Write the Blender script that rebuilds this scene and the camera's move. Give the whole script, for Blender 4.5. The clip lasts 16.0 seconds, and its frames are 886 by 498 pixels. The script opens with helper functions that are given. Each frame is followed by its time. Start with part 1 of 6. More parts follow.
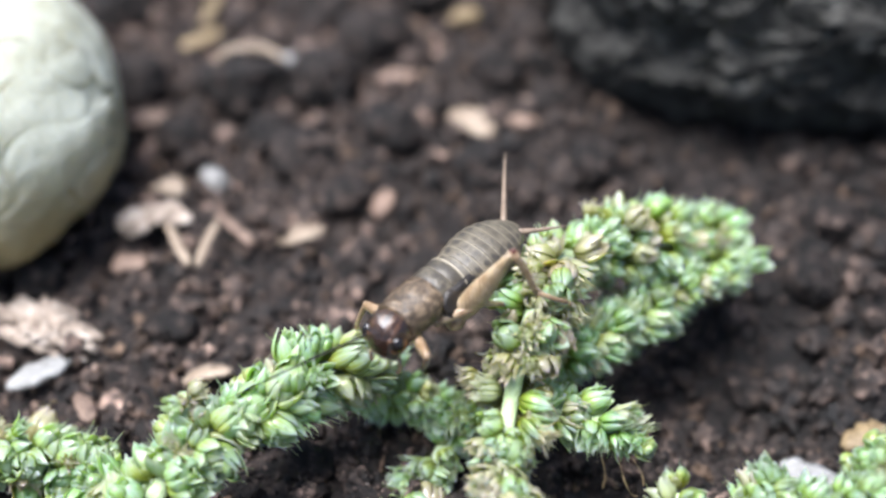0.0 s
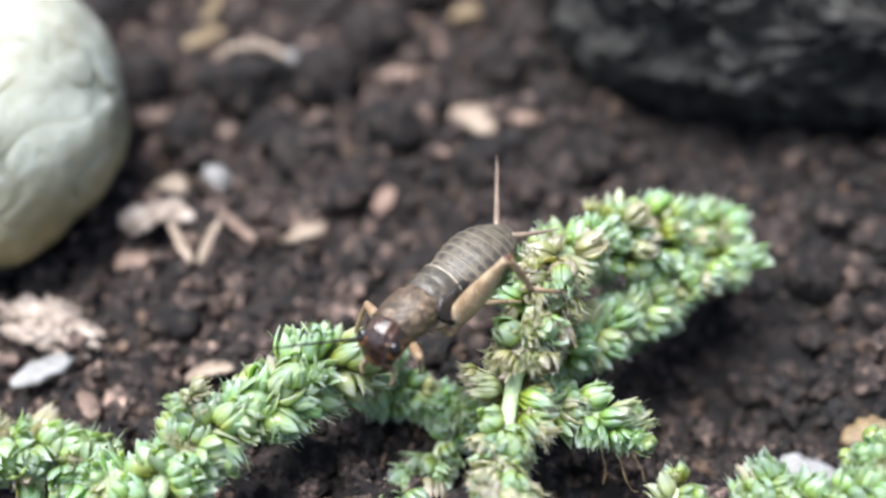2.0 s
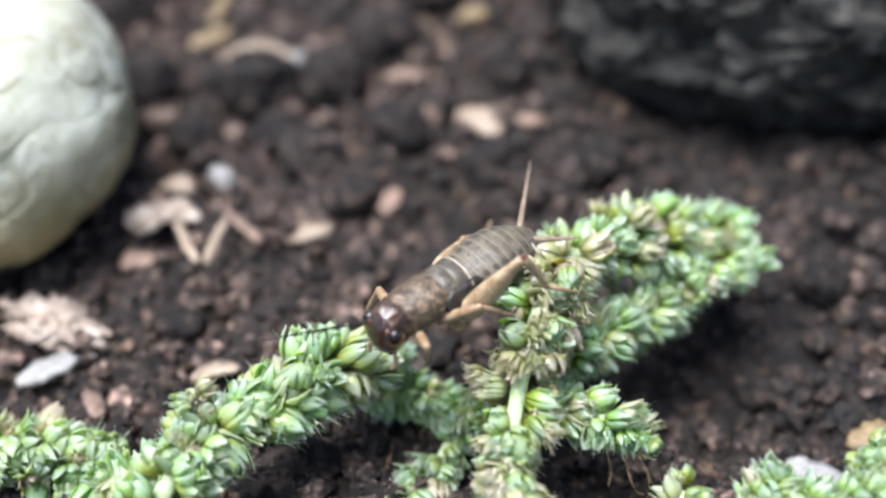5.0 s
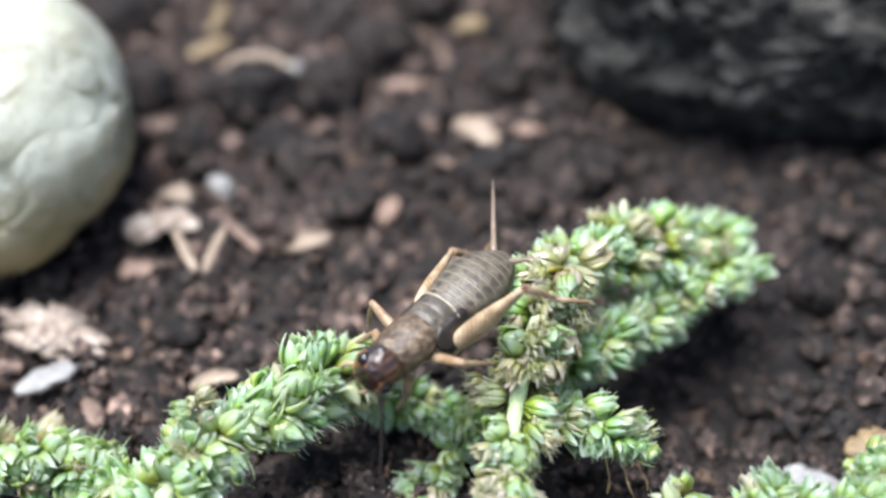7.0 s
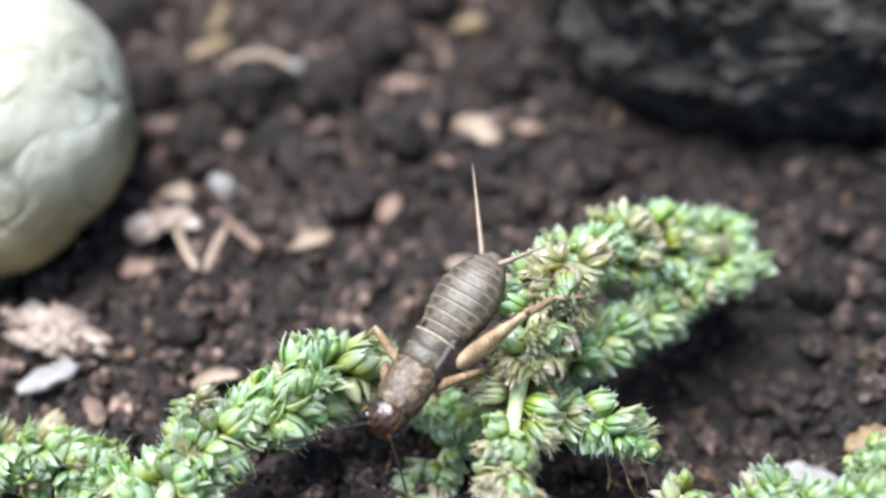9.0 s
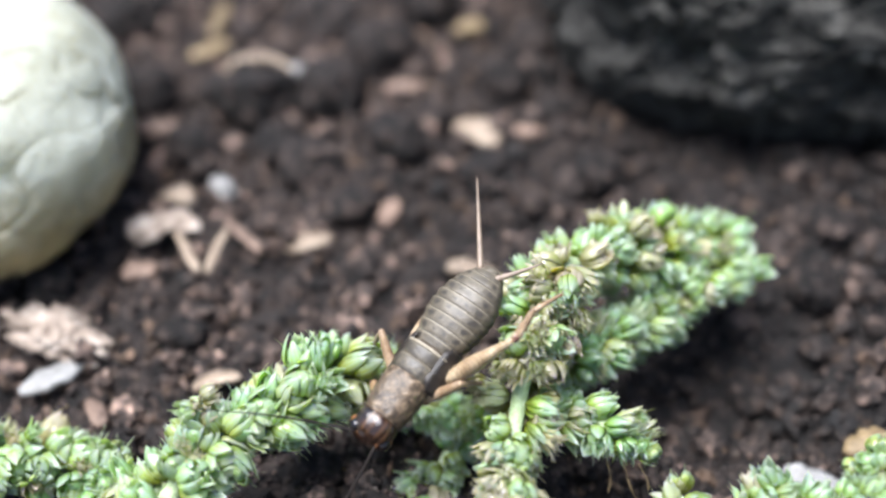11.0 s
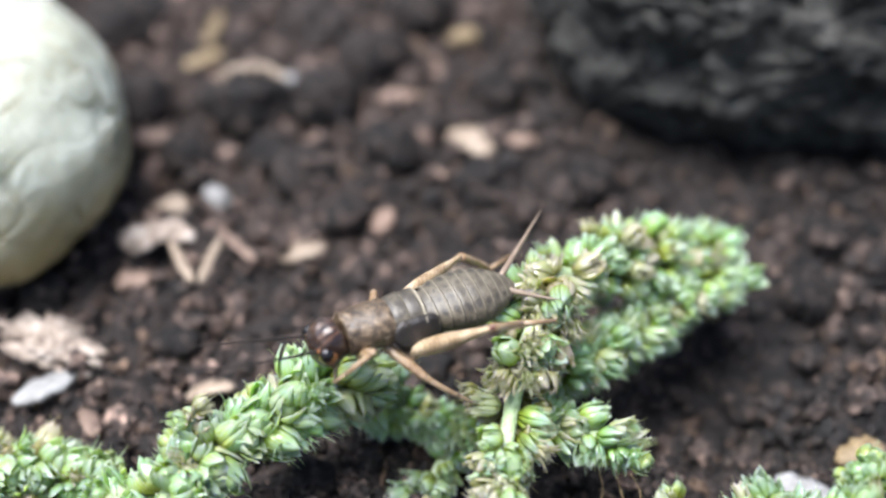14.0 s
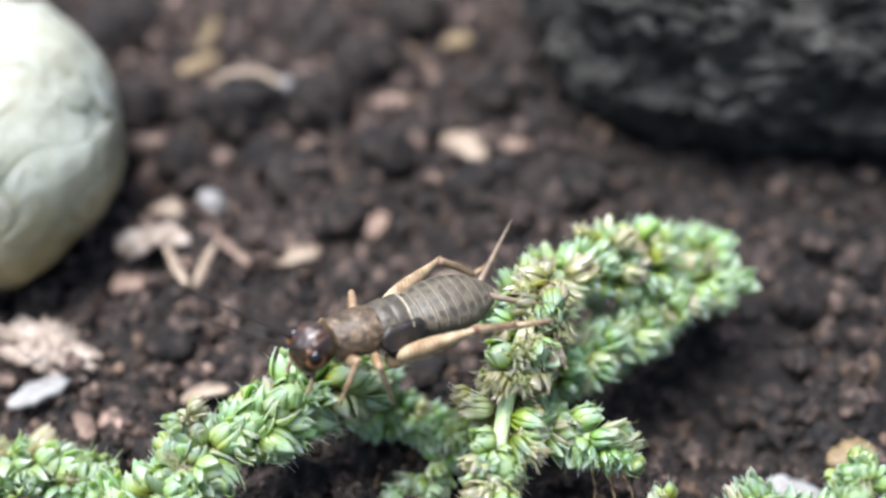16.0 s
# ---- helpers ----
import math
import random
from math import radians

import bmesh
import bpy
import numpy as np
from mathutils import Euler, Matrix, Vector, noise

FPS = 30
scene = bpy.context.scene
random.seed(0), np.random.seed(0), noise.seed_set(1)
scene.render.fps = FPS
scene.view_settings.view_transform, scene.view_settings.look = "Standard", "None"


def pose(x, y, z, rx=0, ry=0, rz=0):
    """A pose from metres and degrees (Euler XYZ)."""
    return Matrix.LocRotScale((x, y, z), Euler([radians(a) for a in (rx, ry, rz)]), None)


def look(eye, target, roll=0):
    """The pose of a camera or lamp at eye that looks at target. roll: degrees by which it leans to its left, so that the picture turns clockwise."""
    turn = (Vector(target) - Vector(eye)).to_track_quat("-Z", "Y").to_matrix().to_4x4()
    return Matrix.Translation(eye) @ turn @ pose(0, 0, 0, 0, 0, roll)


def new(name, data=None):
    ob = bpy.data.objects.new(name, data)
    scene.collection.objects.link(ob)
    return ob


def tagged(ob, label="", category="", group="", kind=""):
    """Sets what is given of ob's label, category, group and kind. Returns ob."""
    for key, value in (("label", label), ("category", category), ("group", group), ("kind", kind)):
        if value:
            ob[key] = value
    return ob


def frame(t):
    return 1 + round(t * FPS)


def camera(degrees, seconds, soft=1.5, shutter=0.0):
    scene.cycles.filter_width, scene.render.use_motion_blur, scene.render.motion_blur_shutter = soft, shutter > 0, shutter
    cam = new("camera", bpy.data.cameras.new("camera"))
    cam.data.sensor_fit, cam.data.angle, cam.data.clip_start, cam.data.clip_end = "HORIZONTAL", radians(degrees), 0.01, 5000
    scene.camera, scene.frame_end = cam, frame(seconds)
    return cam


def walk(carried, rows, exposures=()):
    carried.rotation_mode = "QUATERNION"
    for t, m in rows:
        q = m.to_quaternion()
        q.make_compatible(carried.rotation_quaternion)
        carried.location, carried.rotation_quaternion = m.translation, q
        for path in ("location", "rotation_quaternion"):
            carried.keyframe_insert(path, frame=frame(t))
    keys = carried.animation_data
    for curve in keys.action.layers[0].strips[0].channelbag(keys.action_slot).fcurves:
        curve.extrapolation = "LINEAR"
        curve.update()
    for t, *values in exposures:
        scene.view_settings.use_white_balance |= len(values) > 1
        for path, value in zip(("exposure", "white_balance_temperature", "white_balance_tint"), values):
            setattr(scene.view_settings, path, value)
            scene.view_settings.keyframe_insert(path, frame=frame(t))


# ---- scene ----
cam = camera(40, 16.0, soft=2.6, shutter=0.6)

# handheld, about 9 cm from its subject, tilted 42 degrees down
PATH = [
    (0.0, pose(-0.00000, -0.06690, 0.06020, 48.018, -0.000, 0.000)),
    (0.5, pose(-0.00031, -0.06696, 0.06003, 48.118, -0.365, 0.025)),
    (1.0, pose(-0.00025, -0.06686, 0.06005, 47.855, -0.264, 0.049)),
    (1.5, pose(-0.00026, -0.06707, 0.06006, 48.000, -0.326, 0.137)),
    (2.0, pose(0.00026, -0.06710, 0.06047, 47.831, 0.271, 0.074)),
    (2.5, pose(-0.00045, -0.06692, 0.05992, 48.050, -0.252, 0.212)),
    (3.0, pose(-0.00044, -0.06692, 0.05997, 47.850, -0.143, 0.281)),
    (3.5, pose(-0.00044, -0.06692, 0.05993, 47.717, -0.043, 0.306)),
    (4.0, pose(-0.00024, -0.06695, 0.06006, 47.735, 0.066, 0.394)),
    (6.5, pose(0.00013, -0.06746, 0.06058, 48.418, 0.179, 0.307)),
    (7.0, pose(-0.00021, -0.06749, 0.06045, 48.482, -0.033, 0.190)),
    (7.5, pose(-0.00020, -0.06735, 0.06034, 48.189, 0.055, 0.191)),
    (8.0, pose(-0.00024, -0.06745, 0.06049, 48.029, 0.109, 0.148)),
    (8.5, pose(-0.00005, -0.06753, 0.06072, 48.153, 0.149, 0.183)),
    (9.0, pose(0.00002, -0.06763, 0.06052, 48.430, 0.204, 0.215)),
    (11.5, pose(-0.00051, -0.06784, 0.06076, 48.581, -0.111, 0.049)),
    (12.0, pose(-0.00043, -0.06771, 0.06067, 48.651, -0.127, 0.062)),
    (12.5, pose(-0.00030, -0.06793, 0.06105, 48.676, -0.191, 0.063)),
    (13.0, pose(-0.00007, -0.06778, 0.06087, 48.772, -0.009, 0.000)),
    (13.5, pose(-0.00006, -0.06809, 0.06102, 48.906, -0.073, -0.021)),
    (14.0, pose(-0.00025, -0.06782, 0.06108, 48.807, -0.168, -0.085)),
    (14.5, pose(-0.00006, -0.06798, 0.06108, 48.918, -0.089, -0.126)),
    (15.0, pose(-0.00016, -0.06796, 0.06100, 48.923, -0.261, -0.136)),
    (15.5, pose(0.00004, -0.06812, 0.06099, 49.016, -0.156, -0.089)),
    (16.0, pose(-0.00010, -0.06824, 0.06125, 49.082, -0.265, -0.258)),
]
walk(cam, PATH)

# A lens with a wide aperture, focused on the cricket.
cam.data.dof.use_dof = True
cam.data.dof.focus_distance = 0.0694
cam.data.dof.aperture_fstop = 16.5

# ---- light: bright overcast sky, soft wide sun high on the left ----
world = bpy.data.worlds.new("sky")
scene.world = world
world.use_nodes = True
wn = world.node_tree.nodes
sky = wn.new("ShaderNodeTexSky")
sky.sky_type, sky.sun_disc = "NISHITA", False
sky.sun_elevation, sky.sun_rotation = radians(74), radians(-100)
sky.air_density, sky.dust_density = 1.0, 2.0
wn["Background"].inputs["Strength"].default_value = 0.075
world.node_tree.links.new(sky.outputs[0], wn["Background"].inputs["Color"])
sun = new("sun", bpy.data.lights.new("sun", "SUN"))
sun.data.energy, sun.data.angle, sun.data.color = 3.6, radians(40), (0.935, 0.945, 1.0)
sun.matrix_world = look((-0.27, -0.05, 0.96), (0, 0, 0))
scene.view_settings.exposure = 1.70

MM = 0.001


# ---- materials ----
def material(name, colors, scale, rough=0.6, bump=0.3, detail=6.0, spec=0.5, coat=0.0, sss=0.0, fine=7.0, random_hue=0.0, warp=0.0):
    """Colour from noise at two scales, with relief. scale: noise cells per metre."""
    mat = bpy.data.materials.new(name)
    mat.use_nodes = True
    nt = mat.node_tree
    n, l = nt.nodes, nt.links
    b = n["Principled BSDF"]
    tc = n.new("ShaderNodeTexCoord")
    big = n.new("ShaderNodeTexNoise")
    big.inputs["Scale"].default_value, big.inputs["Detail"].default_value = scale, detail
    big.inputs["Roughness"].default_value, big.inputs["Distortion"].default_value = 0.6, warp
    small = n.new("ShaderNodeTexNoise")
    small.inputs["Scale"].default_value, small.inputs["Detail"].default_value = scale * fine, 4.0
    l.new(tc.outputs["Object"], big.inputs["Vector"])
    l.new(tc.outputs["Object"], small.inputs["Vector"])
    mix = n.new("ShaderNodeMath")
    mix.operation = "MULTIPLY_ADD"
    l.new(small.outputs["Fac"], mix.inputs[0])
    mix.inputs[1].default_value = 0.5
    half = n.new("ShaderNodeMath")
    half.operation = "MULTIPLY_ADD"
    l.new(big.outputs["Fac"], half.inputs[0])
    half.inputs[1].default_value, half.inputs[2].default_value = 1.5, -0.5
    l.new(half.outputs[0], mix.inputs[2])
    ramp = n.new("ShaderNodeValToRGB")
    l.new(mix.outputs[0], ramp.inputs["Fac"])
    els = ramp.color_ramp.elements
    lo, hi = 0.25, 0.95
    for i, c in enumerate(colors):
        p = lo + (hi - lo) * i / (len(colors) - 1)
        e = els[i] if i < 2 else els.new(p)
        e.position, e.color = p, (*c, 1)
    l.new(ramp.outputs["Color"], b.inputs["Base Color"])
    b.inputs["Roughness"].default_value = rough
    b.inputs["Specular IOR Level"].default_value = spec
    b.inputs["Coat Weight"].default_value = coat
    b.inputs["Coat Roughness"].default_value = 0.05
    if sss:
        b.inputs["Subsurface Weight"].default_value = sss
        b.inputs["Subsurface Radius"].default_value = (0.0006, 0.0005, 0.0002)
        b.inputs["Subsurface Scale"].default_value = 1.0
    bp = n.new("ShaderNodeBump")
    bp.inputs["Strength"].default_value, bp.inputs["Distance"].default_value = bump, 0.25 / scale
    l.new(mix.outputs[0], bp.inputs["Height"])
    l.new(bp.outputs["Normal"], b.inputs["Normal"])
    if coat:
        l.new(bp.outputs["Normal"], b.inputs["Coat Normal"])
    if random_hue:
        hsv = n.new("ShaderNodeHueSaturation")
        oi = n.new("ShaderNodeObjectInfo")
        mr = n.new("ShaderNodeMapRange")
        l.new(oi.outputs["Random"], mr.inputs["Value"])
        mr.inputs["To Min"].default_value, mr.inputs["To Max"].default_value = 1 - random_hue, 1 + random_hue
        l.new(mr.outputs["Result"], hsv.inputs["Value"])
        l.new(ramp.outputs["Color"], hsv.inputs["Color"])
        l.new(hsv.outputs["Color"], b.inputs["Base Color"])
    return mat


def island_tint(mat, low, high):
    """Brightness differs from loose piece to loose piece of one mesh."""
    n, l = mat.node_tree.nodes, mat.node_tree.links
    b = n["Principled BSDF"]
    src = b.inputs["Base Color"].links[0].from_socket
    geo = n.new("ShaderNodeNewGeometry")
    mr = n.new("ShaderNodeMapRange")
    l.new(geo.outputs["Random Per Island"], mr.inputs["Value"])
    mr.inputs["To Min"].default_value, mr.inputs["To Max"].default_value = low, high
    hsv = n.new("ShaderNodeHueSaturation")
    l.new(mr.outputs["Result"], hsv.inputs["Value"])
    l.new(src, hsv.inputs["Color"])
    l.new(hsv.outputs["Color"], b.inputs["Base Color"])
    return mat


def tepal_material(name, foot, mid, pale, tip, dry_from=0.8):
    """Green scale: deep green at its foot, paler and thinner upwards, dry tip, fine streaks along it, a little light through it."""
    mat = bpy.data.materials.new(name)
    mat.use_nodes = True
    n, l = mat.node_tree.nodes, mat.node_tree.links
    b = n["Principled BSDF"]
    at, ra = n.new("ShaderNodeAttribute"), n.new("ShaderNodeAttribute")
    at.attribute_name, ra.attribute_name = "along", "rib"
    tc = n.new("ShaderNodeTexCoord")
    nz = n.new("ShaderNodeTexNoise")
    nz.inputs["Scale"].default_value, nz.inputs["Detail"].default_value = 1100, 4
    l.new(tc.outputs["Object"], nz.inputs["Vector"])
    # place along the scale, shifted by patches and by streaks beside the midrib
    fr = n.new("ShaderNodeMath")
    fr.operation = "MULTIPLY"
    l.new(ra.outputs["Fac"], fr.inputs[0])
    fr.inputs[1].default_value = 19.0
    st = n.new("ShaderNodeMath")
    st.operation = "SINE"
    l.new(fr.outputs[0], st.inputs[0])
    a1 = n.new("ShaderNodeMath")
    a1.operation = "MULTIPLY_ADD"
    l.new(st.outputs[0], a1.inputs[0])
    a1.inputs[1].default_value = 0.09
    l.new(at.outputs["Fac"], a1.inputs[2])
    a2 = n.new("ShaderNodeMath")
    a2.operation = "MULTIPLY_ADD"
    l.new(nz.outputs["Fac"], a2.inputs[0])
    a2.inputs[1].default_value = 0.4
    l.new(a1.outputs[0], a2.inputs[2])
    a3 = n.new("ShaderNodeMath")
    a3.operation = "SUBTRACT"
    l.new(a2.outputs[0], a3.inputs[0])
    a3.inputs[1].default_value = 0.2
    ramp = n.new("ShaderNodeValToRGB")
    l.new(a3.outputs[0], ramp.inputs["Fac"])
    els = ramp.color_ramp.elements
    els[0].position, els[0].color = 0.05, (*foot, 1)
    els[1].position, els[1].color = 1.0, (*tip, 1)
    for p, c in ((0.40, mid), (0.72, pale)):
        e = els.new(p)
        e.color = (*c, 1)
    value = n.new("ShaderNodeObjectInfo").outputs["Random"]
    dry = n.new("ShaderNodeMapRange")
    l.new(value, dry.inputs["Value"])
    dry.inputs["From Min"].default_value = dry_from
    dry.inputs["To Max"].default_value = 0.7
    m2 = n.new("ShaderNodeMix")
    m2.data_type = "RGBA"
    l.new(dry.outputs["Result"], m2.inputs["Factor"])
    l.new(ramp.outputs["Color"], m2.inputs["A"])
    m2.inputs["B"].default_value = (0.52, 0.47, 0.34, 1)
    hsv = n.new("ShaderNodeHueSaturation")
    mr = n.new("ShaderNodeMapRange")
    l.new(value, mr.inputs["Value"])
    mr.inputs["From Max"].default_value = dry_from
    mr.inputs["To Min"].default_value, mr.inputs["To Max"].default_value = 0.84, 1.14
    l.new(mr.outputs["Result"], hsv.inputs["Value"])
    l.new(m2.outputs["Result"], hsv.inputs["Color"])
    # some buds yellower, some bluer
    many, frac, hue = n.new("ShaderNodeMath"), n.new("ShaderNodeMath"), n.new("ShaderNodeMapRange")
    many.operation, frac.operation = "MULTIPLY", "FRACT"
    l.new(value, many.inputs[0])
    many.inputs[1].default_value = 17.3
    l.new(many.outputs[0], frac.inputs[0])
    l.new(frac.outputs[0], hue.inputs["Value"])
    hue.inputs["To Min"].default_value, hue.inputs["To Max"].default_value = 0.460, 0.520
    l.new(hue.outputs["Result"], hsv.inputs["Hue"])
    l.new(hsv.outputs["Color"], b.inputs["Base Color"])
    b.inputs["Roughness"].default_value, b.inputs["Specular IOR Level"].default_value = 0.22, 1.0
    b.inputs["Subsurface Weight"].default_value, b.inputs["Subsurface Scale"].default_value = 0.3, 1.0
    b.inputs["Subsurface Radius"].default_value = (0.0006, 0.0008, 0.0002)
    bp = n.new("ShaderNodeBump")
    bp.inputs["Strength"].default_value, bp.inputs["Distance"].default_value = 0.6, 0.00008
    l.new(a3.outputs[0], bp.inputs["Height"])
    l.new(bp.outputs["Normal"], b.inputs["Normal"])
    tr = n.new("ShaderNodeBsdfTranslucent")
    # light that comes through is yellower
    yl = n.new("ShaderNodeMix")
    yl.data_type, yl.blend_type = "RGBA", "MULTIPLY"
    yl.inputs["Factor"].default_value = 1.0
    l.new(hsv.outputs["Color"], yl.inputs["A"])
    yl.inputs["B"].default_value = (1.0, 1.0, 0.22, 1)
    l.new(yl.outputs["Result"], tr.inputs["Color"])
    ms = n.new("ShaderNodeMixShader")
    ms.inputs["Fac"].default_value = 0.56
    l.new(b.outputs[0], ms.inputs[1])
    l.new(tr.outputs[0], ms.inputs[2])
    l.new(ms.outputs[0], n["Material Output"].inputs["Surface"])
    return mat


def damp_and_shade(mat, dim, dry):
    """Shade beside the rock and plant, with some damp, put into the soil's colour: an uneven dark patch, drier and
    paler away from it.
    """
    n, l = mat.node_tree.nodes, mat.node_tree.links
    b = n["Principled BSDF"]
    src = b.inputs["Base Color"].links[0].from_socket
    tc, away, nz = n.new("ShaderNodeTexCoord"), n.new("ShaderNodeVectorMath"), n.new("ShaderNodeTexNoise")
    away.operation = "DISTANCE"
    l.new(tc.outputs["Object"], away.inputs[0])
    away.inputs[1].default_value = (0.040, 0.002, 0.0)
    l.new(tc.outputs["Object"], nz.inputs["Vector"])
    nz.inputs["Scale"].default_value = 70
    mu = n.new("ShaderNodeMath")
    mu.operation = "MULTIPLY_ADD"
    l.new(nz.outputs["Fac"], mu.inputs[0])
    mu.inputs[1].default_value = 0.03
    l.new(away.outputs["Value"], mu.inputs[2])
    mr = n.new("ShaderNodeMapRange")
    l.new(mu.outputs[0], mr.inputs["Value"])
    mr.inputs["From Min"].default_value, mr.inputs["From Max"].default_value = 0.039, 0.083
    mr.inputs["To Min"].default_value, mr.inputs["To Max"].default_value = dim, dry
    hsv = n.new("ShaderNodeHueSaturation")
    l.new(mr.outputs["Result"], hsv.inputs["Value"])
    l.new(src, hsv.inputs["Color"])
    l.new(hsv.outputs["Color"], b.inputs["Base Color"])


def add_stain(mat):
    """Ochre stain with a ragged edge where the stone was bedded, and dirt in fine wandering cracks."""
    n, l = mat.node_tree.nodes, mat.node_tree.links
    b = n["Principled BSDF"]
    src = b.inputs["Base Color"].links[0].from_socket
    tc, sp, nz = n.new("ShaderNodeTexCoord"), n.new("ShaderNodeSeparateXYZ"), n.new("ShaderNodeTexNoise")
    l.new(tc.outputs["Object"], sp.inputs[0])
    l.new(tc.outputs["Object"], nz.inputs["Vector"])
    nz.inputs["Scale"].default_value = 160
    mu = n.new("ShaderNodeMath")
    mu.operation = "MULTIPLY_ADD"
    l.new(nz.outputs["Fac"], mu.inputs[0])
    mu.inputs[1].default_value = 0.006
    l.new(sp.outputs["Z"], mu.inputs[2])
    mr = n.new("ShaderNodeMapRange")
    l.new(mu.outputs[0], mr.inputs["Value"])
    mr.inputs["From Min"].default_value, mr.inputs["From Max"].default_value = 0.0066, -0.0010
    mr.inputs["To Max"].default_value = 0.85
    mx = n.new("ShaderNodeMix")
    mx.data_type = "RGBA"
    l.new(mr.outputs["Result"], mx.inputs["Factor"])
    l.new(src, mx.inputs["A"])
    mx.inputs["B"].default_value = (0.36, 0.275, 0.125, 1)
    # cracks: the edges of bent cells, broken by noise
    warp, bent, vor, gap = n.new("ShaderNodeTexNoise"), n.new("ShaderNodeVectorMath"), n.new("ShaderNodeTexVoronoi"), n.new("ShaderNodeMapRange")
    warp.inputs["Scale"].default_value, warp.inputs["Detail"].default_value = 230, 5
    l.new(tc.outputs["Object"], warp.inputs["Vector"])
    bent.operation = "MULTIPLY_ADD"
    l.new(warp.outputs["Color"], bent.inputs[0])
    bent.inputs[1].default_value = (0.006, 0.006, 0.006)
    l.new(tc.outputs["Object"], bent.inputs[2])
    vor.feature = "DISTANCE_TO_EDGE"
    vor.inputs["Scale"].default_value = 105
    l.new(bent.outputs[0], vor.inputs["Vector"])
    l.new(vor.outputs["Distance"], gap.inputs["Value"])
    gap.inputs["From Min"].default_value, gap.inputs["From Max"].default_value = 0.032, 0.0
    much = n.new("ShaderNodeMath")
    much.operation = "MULTIPLY"
    br = n.new("ShaderNodeMapRange")
    l.new(nz.outputs["Fac"], br.inputs["Value"])
    br.inputs["From Min"].default_value, br.inputs["From Max"].default_value, br.inputs["To Max"].default_value = 0.40, 0.56, 0.95
    l.new(gap.outputs["Result"], much.inputs[0])
    l.new(br.outputs["Result"], much.inputs[1])
    rut = n.new("ShaderNodeBump")
    rut.invert = True
    rut.inputs["Strength"].default_value, rut.inputs["Distance"].default_value = 0.8, 0.0004
    l.new(much.outputs[0], rut.inputs["Height"])
    l.new(b.inputs["Normal"].links[0].from_socket, rut.inputs["Normal"])
    l.new(rut.outputs["Normal"], b.inputs["Normal"])
    dirt = n.new("ShaderNodeMix")
    dirt.data_type = "RGBA"
    l.new(much.outputs[0], dirt.inputs["Factor"])
    l.new(mx.outputs["Result"], dirt.inputs["A"])
    dirt.inputs["B"].default_value = (0.13, 0.12, 0.075, 1)
    l.new(dirt.outputs["Result"], b.inputs["Base Color"])


SOIL = material("soil", [(0.0021, 0.0017, 0.0014), (0.0062, 0.0045, 0.0040), (0.0209, 0.0152, 0.0130), (0.0950, 0.0684, 0.0570), (0.2471, 0.1901, 0.1635)], 800, rough=0.78, bump=0.9, spec=0.32)
CRUMB = island_tint(material("soil_crumb", [(0.0036, 0.0026, 0.0021), (0.0130, 0.0090, 0.0074), (0.0450, 0.0310, 0.0250), (0.165, 0.112, 0.088), (0.33, 0.25, 0.205)], 1100, rough=0.72, bump=0.9, spec=0.38), 0.15, 2.8)
# shade by rock and plant painted into soil and crumbs, along with damp
damp_and_shade(SOIL, 0.45, 1.15)
damp_and_shade(CRUMB, 0.45, 1.35)
BARKBIT = island_tint(material("bark_crumb", [(0.030, 0.019, 0.0135), (0.095, 0.061, 0.041), (0.25, 0.17, 0.12)], 600, rough=0.75, bump=0.8, spec=0.35), 0.3, 1.6)
CLOD = material("soil_clod", [(0.0018, 0.0014, 0.0012), (0.0062, 0.0045, 0.0038), (0.0185, 0.0132, 0.0110), (0.075, 0.053, 0.043), (0.16, 0.122, 0.102)], 950, rough=0.8, bump=1.0, spec=0.3, random_hue=0.3)
GRIT = island_tint(material("pale_grit", [(0.08, 0.062, 0.052), (0.20, 0.165, 0.142), (0.38, 0.335, 0.30)], 900, rough=0.6, bump=0.6), 0.2, 1.3)
PALE = material("pale_flake", [(0.14, 0.10, 0.068), (0.29, 0.225, 0.165), (0.42, 0.345, 0.27)], 500, rough=0.6, bump=0.5, random_hue=0.15)
WHITE = material("white_flake", [(0.1445, 0.1403, 0.1318), (0.2465, 0.2422, 0.2338), (0.3230, 0.3187, 0.3102)], 500, rough=0.5, bump=0.4)
PINK = material("pinkish_bark", [(0.085, 0.052, 0.038), (0.23, 0.155, 0.115), (0.42, 0.32, 0.26)], 450, rough=0.7, bump=0.6, random_hue=0.2)
LICHEN = material("mottled_bark", [(0.06, 0.042, 0.032), (0.32, 0.255, 0.205), (0.54, 0.465, 0.40), (0.68, 0.63, 0.58)], 600, rough=0.75, bump=0.9, spec=0.25, warp=1.0)
STRAW = material("straw", [(0.11, 0.075, 0.035), (0.23, 0.165, 0.085), (0.33, 0.25, 0.14)]
                 , 600, rough=0.55, bump=0.5, random_hue=0.2)
ROCK = material("black_rock", [(0.006, 0.0055, 0.005), (0.022, 0.021, 0.0185), (0.045, 0.043, 0.038), (0.09, 0.086, 0.078), (0.19, 0.18, 0.165)], 520, rough=0.75, bump=1.0, spec=0.25)
STONE = material("white_stone", [(0.235, 0.230, 0.165), (0.300, 0.306, 0.245), (0.330, 0.338, 0.280), (0.358, 0.366, 0.308)], 90, rough=0.55, bump=0.25, fine=9, sss=0.75, spec=0.3)
STONE.node_tree.nodes["Principled BSDF"].inputs["Subsurface Radius"].default_value = (0.011, 0.010, 0.008)
add_stain(STONE)
TEPAL_A = tepal_material("bud_scale_green", (0.265, 0.375, 0.022), (0.375, 0.56, 0.16), (0.46, 0.655, 0.45), (0.61, 0.69, 0.62))
